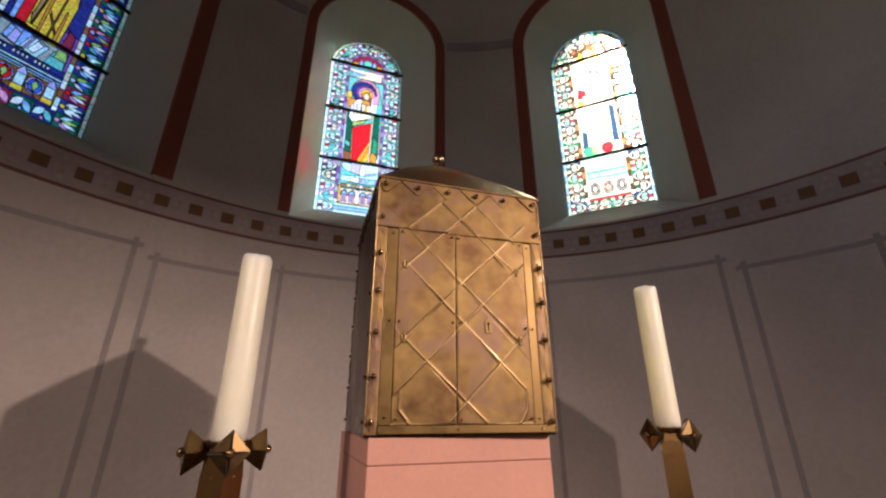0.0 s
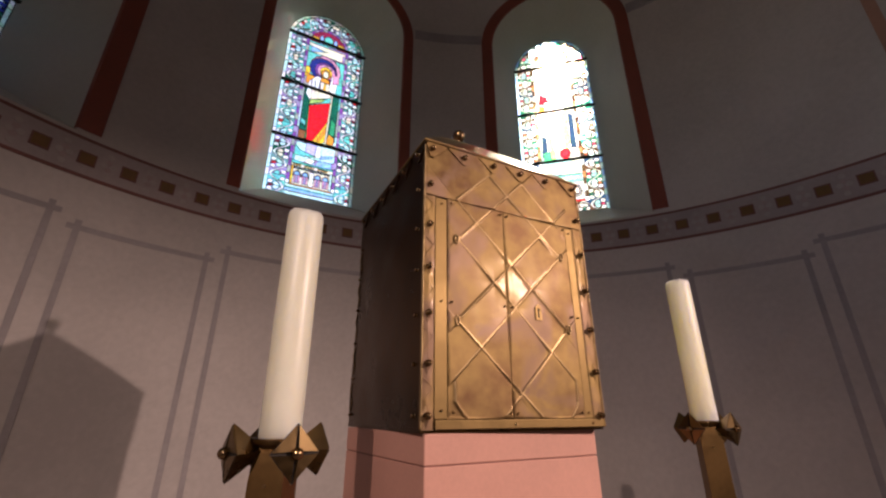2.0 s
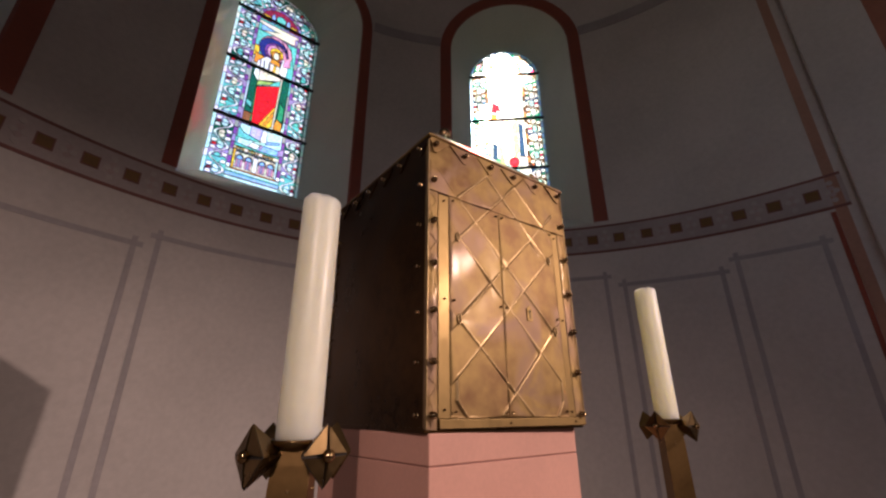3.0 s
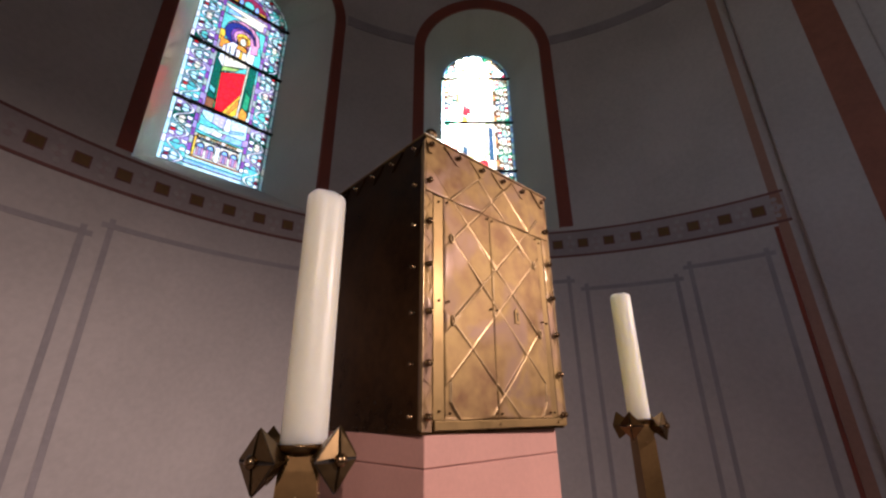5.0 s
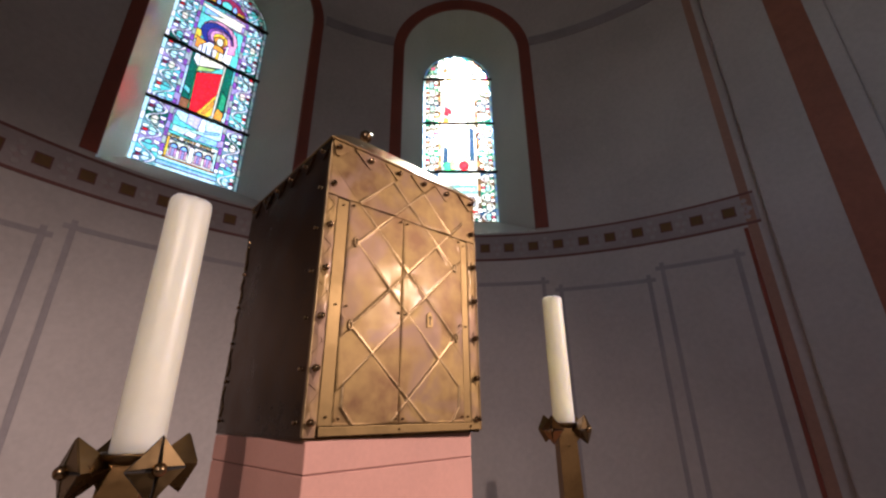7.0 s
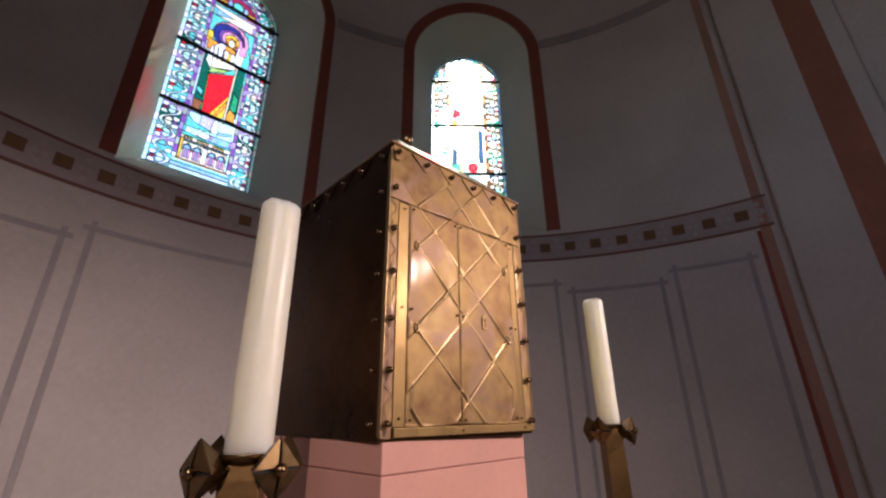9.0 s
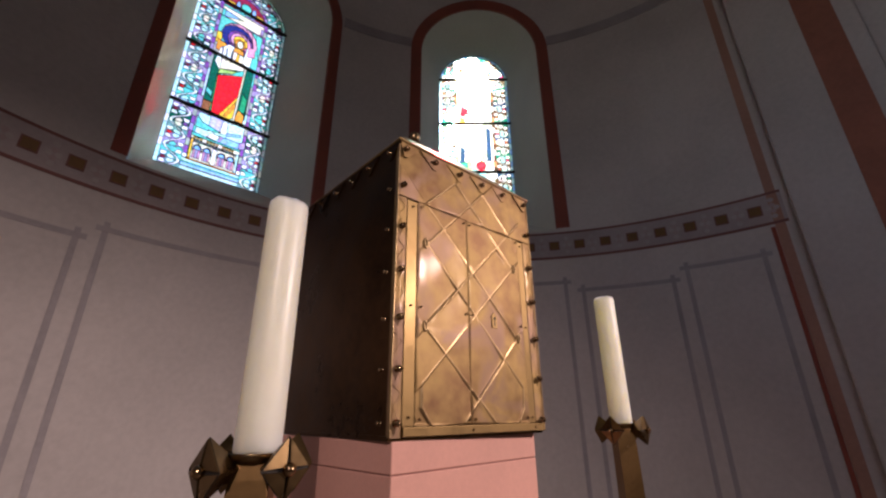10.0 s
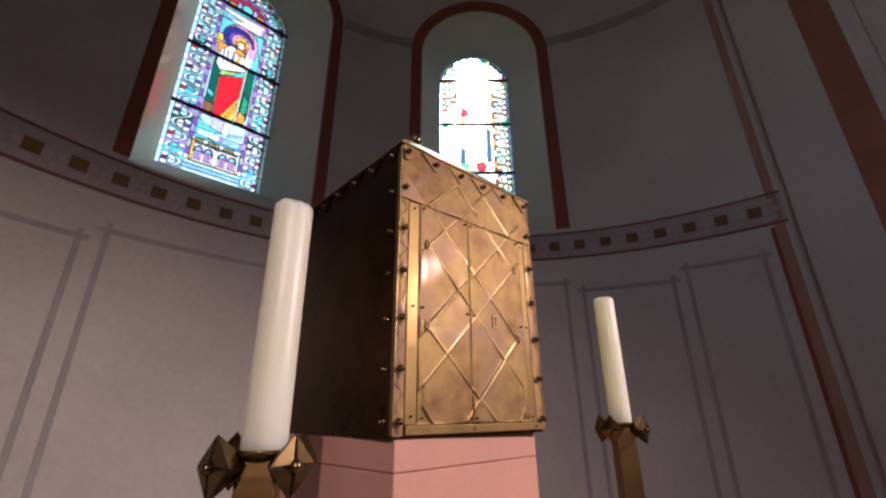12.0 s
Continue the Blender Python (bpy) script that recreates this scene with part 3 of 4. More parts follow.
# middle window: standing robed shape in white and red over a small arcade
g = Glazing()
border(g, ["wine", "teal", "red", "purple"], ["white", "cyan", "teal", "cyan", "cream", "cyan"], ["cyan", "cyan", "white"], ["purple", "mauve", "purple", "pearl"], ["mist", "teal", "mauve", "mist", "pine", "mauve", "teal"], foot="bands")
cut_at = len(g.panes)
field_base(g, "wine", ["teal", "mauve", "cyan", "pearl", "teal"])
canopy(g, ("teal", "sky", "gold", "cream"))
g.rect("cream", -0.19, 0.19, 5.33, 5.43)
g.shape("sky", (-0.19, 5.33), (-0.02, 5.40), (-0.19, 5.42))
g.rect("gold", -IN, -0.17, 4.95, 5.10)
g.disc("pink", 0.0, 5.13, 0.185, 0.20, 14)
g.disc("navy", -0.02, 5.12, 0.165, 0.17, 14)
g.shape("orange", (-0.2, 4.86), (-0.06, 4.86), (-0.06, 4.97), (-0.2, 5.0))
g.disc("purple", 0.01, 5.10, 0.13, 0.135, 12)
g.disc("pink", 0.015, 5.10, 0.105, 0.11, 12)
g.disc("gold", 0.015, 5.09, 0.075, 0.085, 10)
g.disc("orange", 0.015, 5.06, 0.055, 0.075, 10)
g.disc("cream", 0.015, 5.06, 0.033, 0.052, 10)
g.rect("pine", -IN + 0.02, -0.10, 4.15, 4.78)
g.rect("pine", 0.11, IN - 0.02, 4.15, 4.78)
g.shape("green", (0.13, 4.20), (0.19, 4.24), (0.19, 4.40), (0.14, 4.46))
g.shape("teal", (-0.195, 4.30), (-0.14, 4.26), (-0.14, 4.33), (-0.195, 4.36))
g.shape("white", (-0.18, 4.70), (-0.12, 4.62), (0.03, 4.70), (0.0, 4.99), (-0.08, 5.0), (-0.16, 4.90))
g.shape("cream", (-0.03, 4.76), (0.09, 4.76), (0.07, 4.98), (-0.03, 4.99))
g.shape("orange", (-0.04, 4.94), (0.07, 4.93), (0.06, 4.99), (-0.03, 5.0))
g.shape("gold", (0.0, 4.80), (0.03, 4.80), (0.03, 4.93), (0.01, 4.93))
g.shape("white", (0.07, 4.84), (0.15, 4.80), (0.16, 5.08), (0.09, 5.06))
g.shape("pink", (0.10, 4.95), (0.18, 4.98), (0.17, 5.10), (0.11, 5.09))
g.shape("cream", (-0.12, 4.64), (0.10, 4.74), (0.10, 4.83), (-0.13, 4.80))
g.shape("lime", (-0.13, 4.57), (0.0, 4.64), (0.05, 4.70), (-0.12, 4.64))
g.shape("red", (-0.130, 4.55), (0.0, 4.62), (0.12, 4.68), (0.115, 4.42), (0.03, 4.22), (-0.05, 4.06), (-0.125, 4.0))
g.shape("green", (-0.13, 4.10), (-0.11, 4.10), (-0.125, 4.55), (-0.135, 4.55))
for x in (-0.14, -0.10, -0.05):
    g.shape("lilac", (x, 4.92), (x + 0.008, 4.92), (x + 0.018, 4.77), (x + 0.010, 4.77))
g.shape("gold", (0.10, 4.40), (0.11, 4.14), (0.05, 4.08), (-0.04, 4.09))
g.shape("orange", (0.085, 4.32), (0.095, 4.26), (0.03, 4.11), (0.0, 4.11))
g.shape("orange", (0.10, 4.10), (0.19, 4.10), (0.19, 4.2), (0.13, 4.24))
g.shape("brown", (-0.2, 4.09), (-0.13, 4.09), (-0.12, 4.20), (-0.2, 4.2))
g.shape("cream", (0.085, 3.88), (0.105, 3.88), (0.125, 4.80), (0.108, 4.80))
g.rect("cyan", -0.2, 0.2, 3.86, 4.04)
g.shape("lilac", (-0.10, 3.88), (0.0, 3.90), (0.02, 4.05), (-0.10, 4.05))
g.shape("white", (0.0, 3.88), (0.07, 3.90), (0.06, 4.05), (0.02, 4.05))
g.shape("teal", (-0.21, 3.86), (-0.09, 3.87), (-0.21, 4.0))
g.shape("teal", (-0.21, 3.90), (-0.16, 3.94), (0.02, 3.90), (-0.04, 3.875))
g.shape("sky", (0.06, 3.88), (0.20, 3.93), (0.20, 3.96), (0.07, 3.92))
g.shape("cyan", (-0.20, 3.80), (0.0, 3.78), (0.02, 3.86), (-0.20, 3.87))
g.shape("sky", (0.02, 3.78), (0.20, 3.79), (0.20, 3.86), (0.05, 3.86))
g.shape("white", (-0.10, 3.80), (-0.02, 3.79), (0.02, 3.85), (-0.06, 3.86))
g.rect("teal", -IN, IN, 3.765, 3.785)
g.rect("cream", -IN, IN, 3.725, 3.765)
text_bars(g, "gold", -0.20, 0.20, 3.735, 3.755, 14)
g.rect("mist", -IN, IN, 3.70, 3.725)
text_bars(g, "white", -0.21, 0.21, 3.705, 3.72, 24)
g.rect("cream", -IN, IN, 3.505, 3.70)
g.rect("white", -0.02, 0.02, 3.515, 3.69)
g.rect("gold", -0.215, -0.195, 3.515, 3.73)
g.rect("cyan", 0.195, 0.215, 3.515, 3.73)
for x in (-0.15, -0.065, 0.065, 0.15):
    g.disc("mauve", x, 3.628, 0.038, 0.052, 10)
    g.disc("sky", x, 3.628, 0.030, 0.042, 10)
    g.rect("pink", x - 0.030, x + 0.030, 3.53, 3.625)
    g.rect("mauve", x - 0.012, x + 0.012, 3.53, 3.625)
g.rect("orange", -IN, IN, 3.495, 3.51)
stained_window("window_2", "round-arched stained glass window with a red and white robed shape", WINDOWS[1], g, cut_at)

# window towards the sun: paler robes in blue and green
g = Glazing()
border(g, ["wine", "pine", "brown"], ["pearl", "mist", "pearl", "cyan"], ["cyan", "sky"], ["umber", "brown", "umber", "pearl"], ["umber", "slate", "umber", "pine"])
cut_at = len(g.panes)
field_base(g, "umber", ["pearl", "mist", "pearl", "white"])
canopy(g, ("cream", "gold", "cream", "cream"))
g.disc("pink", -0.01, 5.12, 0.16, 0.18, 14)
g.disc("white", 0.0, 5.11, 0.145, 0.165, 14)
g.shape("red", (-0.19, 4.93), (-0.10, 4.90), (-0.08, 5.03), (-0.17, 5.07))
g.shape("orange", (-0.20, 4.82), (-0.13, 4.80), (-0.12, 4.88), (-0.19, 4.91))
g.disc("cream", 0.0, 5.07, 0.05, 0.065, 10)
g.shape("slate", (-0.205, 4.14), (-0.13, 4.14), (-0.13, 4.40), (-0.19, 4.44))
g.shape("slate", (0.135, 4.24), (0.20, 4.22), (0.195, 4.70), (0.145, 4.74))
g.shape("white", (-0.14, 4.2), (0.10, 4.2), (0.12, 4.9), (-0.12, 4.95))
g.shape("lime", (0.07, 4.2), (0.13, 4.3), (0.13, 4.82), (0.06, 4.7))
g.shape("green", (-0.19, 4.08), (-0.06, 4.08), (-0.10, 4.22), (-0.19, 4.2))
g.shape("lime", (-0.10, 4.1), (-0.05, 4.1), (-0.08, 4.4), (-0.12, 4.4))
g.shape("cream", (-0.04, 4.3), (0.03, 4.25), (0.02, 4.8), (-0.05, 4.8))
g.disc("red", 0.06, 4.16, 0.065, 0.075, 8)
g.shape("mist", (-0.10, 3.9), (0.12, 3.9), (0.12, 4.06), (-0.08, 4.06))
g.rect("teal", -0.20, 0.20, 3.78, 3.86)
text_bars(g, "white", -0.16, 0.18, 3.80, 3.84, 13)
g.rect("pearl", -IN, IN, 3.53, 3.76)
for x, c in ((-0.14, "slate"), (0.0, "wine"), (0.14, "slate")):
    g.disc("umber", x, 3.645, 0.056, 0.083, 8)
    g.disc("pearl", x, 3.645, 0.048, 0.073, 8)
    g.disc(c, x, 3.645, 0.034, 0.054, 8)
    g.shape("cream", (x, 3.60), (x + 0.022, 3.645), (x, 3.69), (x - 0.022, 3.645))
g.rect("red", -IN, IN, 3.51, 3.53)
stained_window("window_3", "round-arched stained glass window with pale robes, sunlit", WINDOWS[2], g, cut_at)

# near window: yellow robe over blue, turrets along its foot
g = Glazing()
border(g, ["pink", "gold", "red", "lilac"], ["white", "teal", "cyan", "sky", "pink", "lime", "sky", "white", "blue", "cyan"], ["cyan", "white", "cyan"], ["white", "cream", "cyan", "brown"], ["pine", "navy", "wine", "pine", "navy"], pointed=True, foot="lens")
cut_at = len(g.panes)
field_base(g, "navy", ["navy", "navy", "purple", "navy"])
canopy(g, ("teal", "sky", "gold", "cream"))
g.disc("pink", 0.0, 5.13, 0.17, 0.18, 12)
g.disc("cream", 0.0, 5.10, 0.05, 0.065, 10)
g.shape("gold", (-0.10, 4.10), (0.11, 4.02), (0.14, 4.5), (0.09, 4.95), (-0.10, 4.95))
g.shape("red", (-0.17, 4.1), (-0.10, 4.1), (-0.08, 4.7), (-0.15, 4.8))
g.shape("sky", (-0.19, 4.08), (-0.16, 4.08), (-0.14, 4.8), (-0.18, 4.8))
g.shape("brown", (0.03, 4.05), (0.042, 4.05), (0.075, 4.7), (0.066, 4.72))
g.shape("orange", (0.07, 4.06), (0.095, 4.06), (0.10, 4.4), (0.09, 4.42))
g.shape("brown", (-0.07, 4.12), (-0.062, 4.12), (-0.03, 4.5), (-0.036, 4.5))
g.shape("brown", (0.0, 4.3), (0.07, 4.14), (0.078, 4.15), (0.008, 4.32))
g.shape("amber", (-0.085, 4.2), (-0.072, 4.12), (-0.04, 4.5), (-0.06, 4.6))
g.shape("wine", (0.13, 4.06), (0.20, 4.06), (0.20, 4.22), (0.15, 4.26))
g.shape("orange", (-0.03, 4.06), (-0.015, 4.06), (0.0, 4.6), (-0.02, 4.62))
g.rect("pearl", -IN, 0.20, 3.84, 4.04)
g.shape("sky", (-0.18, 3.90), (-0.05, 3.86), (0.02, 4.04), (-0.16, 4.04))
g.shape("lilac", (-0.15, 3.90), (-0.10, 3.88), (-0.09, 4.0), (-0.13, 4.02))
g.shape("cyan", (-0.08, 3.88), (0.03, 3.86), (0.08, 4.0), (-0.03, 4.04))
g.shape("white", (-0.03, 3.90), (0.01, 3.89), (0.05, 3.99), (0.01, 4.01))
g.shape("mauve", (-0.06, 3.885), (-0.045, 3.88), (-0.01, 4.02), (-0.025, 4.025))
g.shape("teal", (0.08, 3.86), (0.20, 3.86), (0.19, 4.02), (0.11, 4.0))
g.shape("lime", (0.12, 3.95), (0.20, 3.95), (0.19, 4.04), (0.13, 4.04))
g.rect("navy", -IN, IN, 3.80, 3.86)
text_bars(g, "white", -0.20, 0.16, 3.815, 3.845, 14)
g.rect("brown", -IN, IN, 3.53, 3.79)
g.rect("cyan", -IN, IN, 3.715, 3.730)
g.rect("sky", -IN, IN, 3.735, 3.755)
g.rect("cyan", -IN, IN, 3.765, 3.785)
for x in (-0.18, 0.0, 0.18):
    g.rect("gold", x - 0.035, x + 0.035, 3.53, 3.58)
    g.rect("cyan", x - 0.028, x + 0.028, 3.58, 3.68)
    g.shape("lilac", (x - 0.035, 3.68), (x + 0.035, 3.68), (x, 3.76))
for x, c in ((-0.09, "red"), (0.09, "blue")):
    g.disc("lilac", x, 3.63, 0.057, 0.079, 8)
    g.disc(c, x, 3.63, 0.045, 0.063, 8)
    g.shape("lime", (x, 3.58), (x + 0.022, 3.64), (x, 3.68), (x - 0.022, 3.64))
stained_window("window_1", "round-arched stained glass window with a yellow robe and blue ground", WINDOWS[0], g, cut_at)

# ---- pedestal ----
pedestal = thing("stone_pedestal", "pink sandstone pedestal carrying the brass tabernacle", "pedestal", at=(-0.0152, 0.2524, 0))
pedestal.rotation_euler.z = radians(3.1)
for n, (z0, z1) in enumerate(((1.1715, 1.229), (0.62, 1.1695), (0.12, 0.618))):
    part("stone_block", box(-0.236, 0.2457, -0.237, 0.232, z0, z1, 0.0025), STONE, pedestal)
part("stone_plinth", box(-0.30, 0.30, -0.30, 0.30, 0, 0.118, 0.008), STONE, pedestal)
part("mortar_core", box(-0.233, 0.2427, -0.234, 0.229, 0.1, 1.20), JOINT, pedestal)

# ---- tabernacle ----
X0, X1, Y0, Y1, Z0, Z1 = -0.25, 0.25, 0.0, 0.53, 1.235, 1.912
tab = thing("tabernacle", "studded brass tabernacle with quilted doors and pyramid roof on stone pedestal", "tabernacle", at=(0, 0.265, Z0))
OFF = Vector((0, -0.265, -Z0))


def tpart(name, bm, mats, label="", smooth=False, parent=None):
    bmesh.ops.translate(bm, verts=bm.verts, vec=OFF)
    return part(name, bm, mats, parent or tab, label, smooth)


RIBS = [((-0.062, 1.858), (-0.165, 1.76)), ((0.043, 1.860), (-0.160, 1.655)), ((0.197, 1.814), (-0.165, 1.457)), ((0.157, 1.662), (-0.168, 1.341)), ((0.157, 1.464), (-0.045, 1.262))]
RIBS += [((-0.062, 1.858), (0.156, 1.662)), ((0.043, 1.860), (0.160, 1.752)), ((-0.162, 1.762), (0.157, 1.464)), ((-0.160, 1.657), (0.166, 1.343)), ((-0.165, 1.460), (0.059, 1.256))]
RIBS += [((-0.170, 1.341), (-0.170, 1.29)), ((-0.170, 1.29), (-0.145, 1.258)), ((0.168, 1.343), (0.168, 1.29)), ((0.168, 1.29), (0.146, 1.258))]


def rib_near(x, z):
    near = 1.0
    for (ax, az), (bx, bz) in RIBS:
        dx, dz = bx - ax, bz - az
        f = max(0.0, min(1.0, ((x - ax) * dx + (z - az) * dz) / (dx * dx + dz * dz)))
        near = min(near, math.hypot(x - ax - f * dx, z - az - f * dz))
    return near


RISE = sorted(z - x for (x, z), _ in RIBS[:5])
FALL = sorted(z + x for (x, z), _ in RIBS[5:10])


def facet(x, z):
    """The tilt and cushion of the quilted field that holds a point: each was beaten a little differently."""
    up, down = z - x, z + x
    i, j = sum(up > c for c in RISE), sum(down > c for c in FALL)
    rng = random.Random(i * 17 + j * 5 + 3)
    tx, tz, puff = rng.uniform(-0.032, 0.032), rng.uniform(-0.032, 0.032), rng.uniform(-0.05, 0.2)
    mid = lambda cs, n: cs[0] - 0.06 if n == 0 else cs[-1] + 0.06 if n == len(cs) else (cs[n - 1] + cs[n]) / 2
    cu, cd = mid(RISE, i), mid(FALL, j)
    dx, dz = x - (cd - cu) / 2, z - (cu + cd) / 2
    return tx * dx + tz * dz - puff * (dx * dx + dz * dz)


def relief(x, z):
    """How far the quilted sheet stands proud: sharp ribs, and fields between them."""
    near = rib_near(x, z)
    ridge = 0.0020 * max(0.0, 1 - near / 0.0028)
    fold = 0.0008 * math.exp(-near / 0.016)
    dent = 0.0010 * noise.noise((x * 8, z * 8, 3.1)) + 0.0005 * noise.noise((x * 19, z * 19, 7.7))
    return ridge + fold + dent + facet(x, z) * min(1.0, near / 0.0045)


def quilted(x0, x1, z0, z1, base, rim=0.0032, cell=0.002):
    """A sheet in relief with turned-back edges, facing the room."""
    nx, nz = max(2, round((x1 - x0) / cell)), max(2, round((z1 - z0) / cell))
    rows = []
    for k in range(nz + 1):
        z = z0 + (z1 - z0) * k / nz
        row = []
        for i in range(nx + 1):
            x = x0 + (x1 - x0) * i / nx
            fade = min(1.0, min(x - x0, x1 - x, z - z0, z1 - z) / rim)
            row.append((x, base - 0.0015 - fade * (0.001 + relief(x, z)), z))
        rows.append([(x0, 0.012, z)] + row + [(x1, 0.012, z)])
    rows = [[(p[0], 0.012, z0) for p in rows[0]]] + rows + [[(p[0], 0.012, z1) for p in rows[0]]]
    bm = grid(rows)
    for f in bm.faces:
        c = f.calc_center_median()
        if rib_near(c.x, c.z) < 0.0022:
            f.material_index = 1
    return bm


# body: sheets round a core
# core coloured near-black, as the shade between the sheets
tpart("core", box(X0 + 0.012, X1 - 0.012, 0.012, Y1 - 0.012, Z0 + 0.002, Z1 - 0.004), SLOT_SHADE)


def side_sheet(flip):
    """A side sheet with a wavering hammered surface and a slightly belled edge."""
    rows = []
    for k in range(41):
        z = Z0 + (Z1 - Z0) * k / 40
        row = []
        for i in range(33):
            y = Y0 + 0.001 + (Y1 - 0.002) * i / 32
            bulge = 0.006 * math.sin(math.pi * i / 32) * math.sin(math.pi * k / 40) + 0.0016 * noise.noise((y * 9, z * 9, flip * 5))
            row.append((flip * (0.2465 + bulge), y + 0.008 * math.sin(k / 40 * 9) * (i / 32) ** 6, z))
        rows.append(row)
    return grid(rows)


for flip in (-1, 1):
    tpart("side_panel", side_sheet(flip), DARK_SHEET, "dark brown metal side sheet", True)
tpart("back_panel", box(X0 + 0.006, X1 - 0.006, Y1 - 0.01, Y1, Z0, Z1, 0.002), DARK_SHEET)
tpart("base_plate", box(X0 + 0.002, X1 - 0.002, 0.004, Y1 - 0.004, Z0 - 0.005, Z0 + 0.004), DARK_SHEET)

# front: head sheet, corner strips, hinge strips, doors, bottom rail
tpart("front_head", quilted(-0.2475, 0.2475, 1.760, Z1, -0.001), [BRASS, BRASS_RIB], "quilted brass head sheet over the doors", True)


def corner_strip(x0, x1, proud):
    rows = []
    for k in range(101):
        z = Z0 + (1.759 - Z0) * k / 100
        rows.append([(x0, 0.012, z)] + [(x0 + (x1 - x0) * i / 8 , 0.0005 - proud - 0.0012 * math.sin(math.pi * i / 8) - 0.0014 * noise.noise((x0 * 40 + i * 0.35, z * 26, 1.0)), z) for i in range(9)] + [(x1, 0.012, z)])
    return grid(rows)


tpart("corner_strip", corner_strip(-0.2475, -0.2191, 0.0), BRASS, smooth=True)
tpart("corner_strip", corner_strip(0.2140, 0.2475, 0.0024), BRASS, smooth=True)
for x in (-0.2488, 0.2488):
    tpart("edge_fold", box(x - 0.0017, x + 0.0017, -0.0042, 0.004, Z0 + 0.001, 1.906, 0.0012), BRASS_RIB, "thin bright folded edge")
tpart("hinge_strip", box(-0.2190, -0.1893, -0.0012, 0.012, 1.2555, 1.757, 0.0008), BRASS_STRIP, "plain brushed brass strip")
tpart("hinge_strip", box(0.1892, 0.2128, -0.0012, 0.012, 1.2555, 1.757, 0.0008), BRASS_STRIP, "plain brushed brass strip")
tpart("bottom_rail", box(-0.219, 0.244, -0.006, 0.012, Z0 + 0.001, 1.2545, 0.0015), BRASS_STRIP, "plain brushed brass bottom rail")
left_door = tpart("door", quilted(-0.1872, -0.0250, 1.2555, 1.7592, -0.001), [BRASS, BRASS_RIB], "quilted brass door", True)
right_door = tpart("door", quilted(-0.0232, 0.1876, 1.2555, 1.7592, -0.001), [BRASS, BRASS_RIB], "quilted brass door with a keyhole", True)

# turned-up cover of each rib end
for x, z, turn in ((-0.166, 1.655, 0.7), (0.160, 1.662, -0.7), (0.160, 1.465, -0.7), (-0.166, 1.459, 0.7)):
    bm = bmesh.new()
    rows = []
    for k in range(13):
        a = 2 * math.pi * k / 12
        rows.append([(x + (0.0058 + 0.0026 * math.cos(b)) * math.sin(a) * 0.8, -0.007 - 0.003 * math.sin(b), z + (0.0105 + 0.0026 * math.cos(b)) * math.cos(a)) for b in [2 * math.pi * j / 8 for j in range(8)]])
    tpart("rib_loop", grid(rows, bm, close=True), BRASS_RIB, "small teardrop loop of brass", True, parent=left_door if x < 0 else right_door)

# keyhole
front = lambda a, b, h: (a, -h, b)
tpart("keyhole_plate", prism([(0.057, 1.482), (0.075, 1.482), (0.075, 1.513), (0.066, 1.522), (0.057, 1.513)], 0.003, 0.0068, front), BRASS_STRIP, "small brass keyhole plate", parent=right_door)
# hole and slot are near-black plugs, their shade put into the colour
tpart("keyhole", prism([(0.066 + 0.0042 * math.cos(i * math.pi / 5), 1.507 + 0.0042 * math.sin(i * math.pi / 5)) for i in range(10)], 0.004, 0.0074, front), SLOT_SHADE, parent=right_door)
tpart("key_slot", prism([(0.0645, 1.506), (0.0675, 1.506), (0.0685, 1.488), (0.0635, 1.488)], 0.004, 0.0074, front), SLOT_SHADE, parent=right_door)

# zigzag flaps under the eaves and their studs
def stud_mesh():
    bm = lathe([(0.0085, -0.002), (0.0085, 0.001), (0.0045, 0.0025), (0.0045, 0.004), (0.0066, 0.0052), (0.0079, 0.0078), (0.0074, 0.0108), (0.0048, 0.0132), (0.0012, 0.0141)], 14)
    me = bpy.data.meshes.new("stud")
    bmesh.ops.recalc_face_normals(bm, faces=bm.faces)
    bm.to_mesh(me)
    bm.free()
    me.materials.append(STUD)
    me.polygons.foreach_set("use_smooth", [True] * len(me.polygons))
    return me


STUD_ME = stud_mesh()


def stud(p, towards, scale=1.0, name="stud"):
    ob = new(name, STUD_ME)
    ob.parent = tab
    quat = Vector(towards).to_track_quat("Z", "Y")
    ob.matrix_local = Matrix.LocRotScale(Vector(p) + OFF, quat, (scale,) * 3)


def lozenge(x, z, wide, tall, base, top):
    """A low four-sided pyramid, taller than wide, folded up round a stud."""
    bm = bmesh.new()
    rim = [bm.verts.new((x + a, -base, z + b)) for a, b in ((0, -tall), (wide, 0), (0, tall), (-wide, 0))]
    tip = bm.verts.new((x, -top, z))
    bm.faces.new(rim)
    for i in range(4):
        bm.faces.new((rim[i], rim[(i + 1) % 4], tip))
    return bm


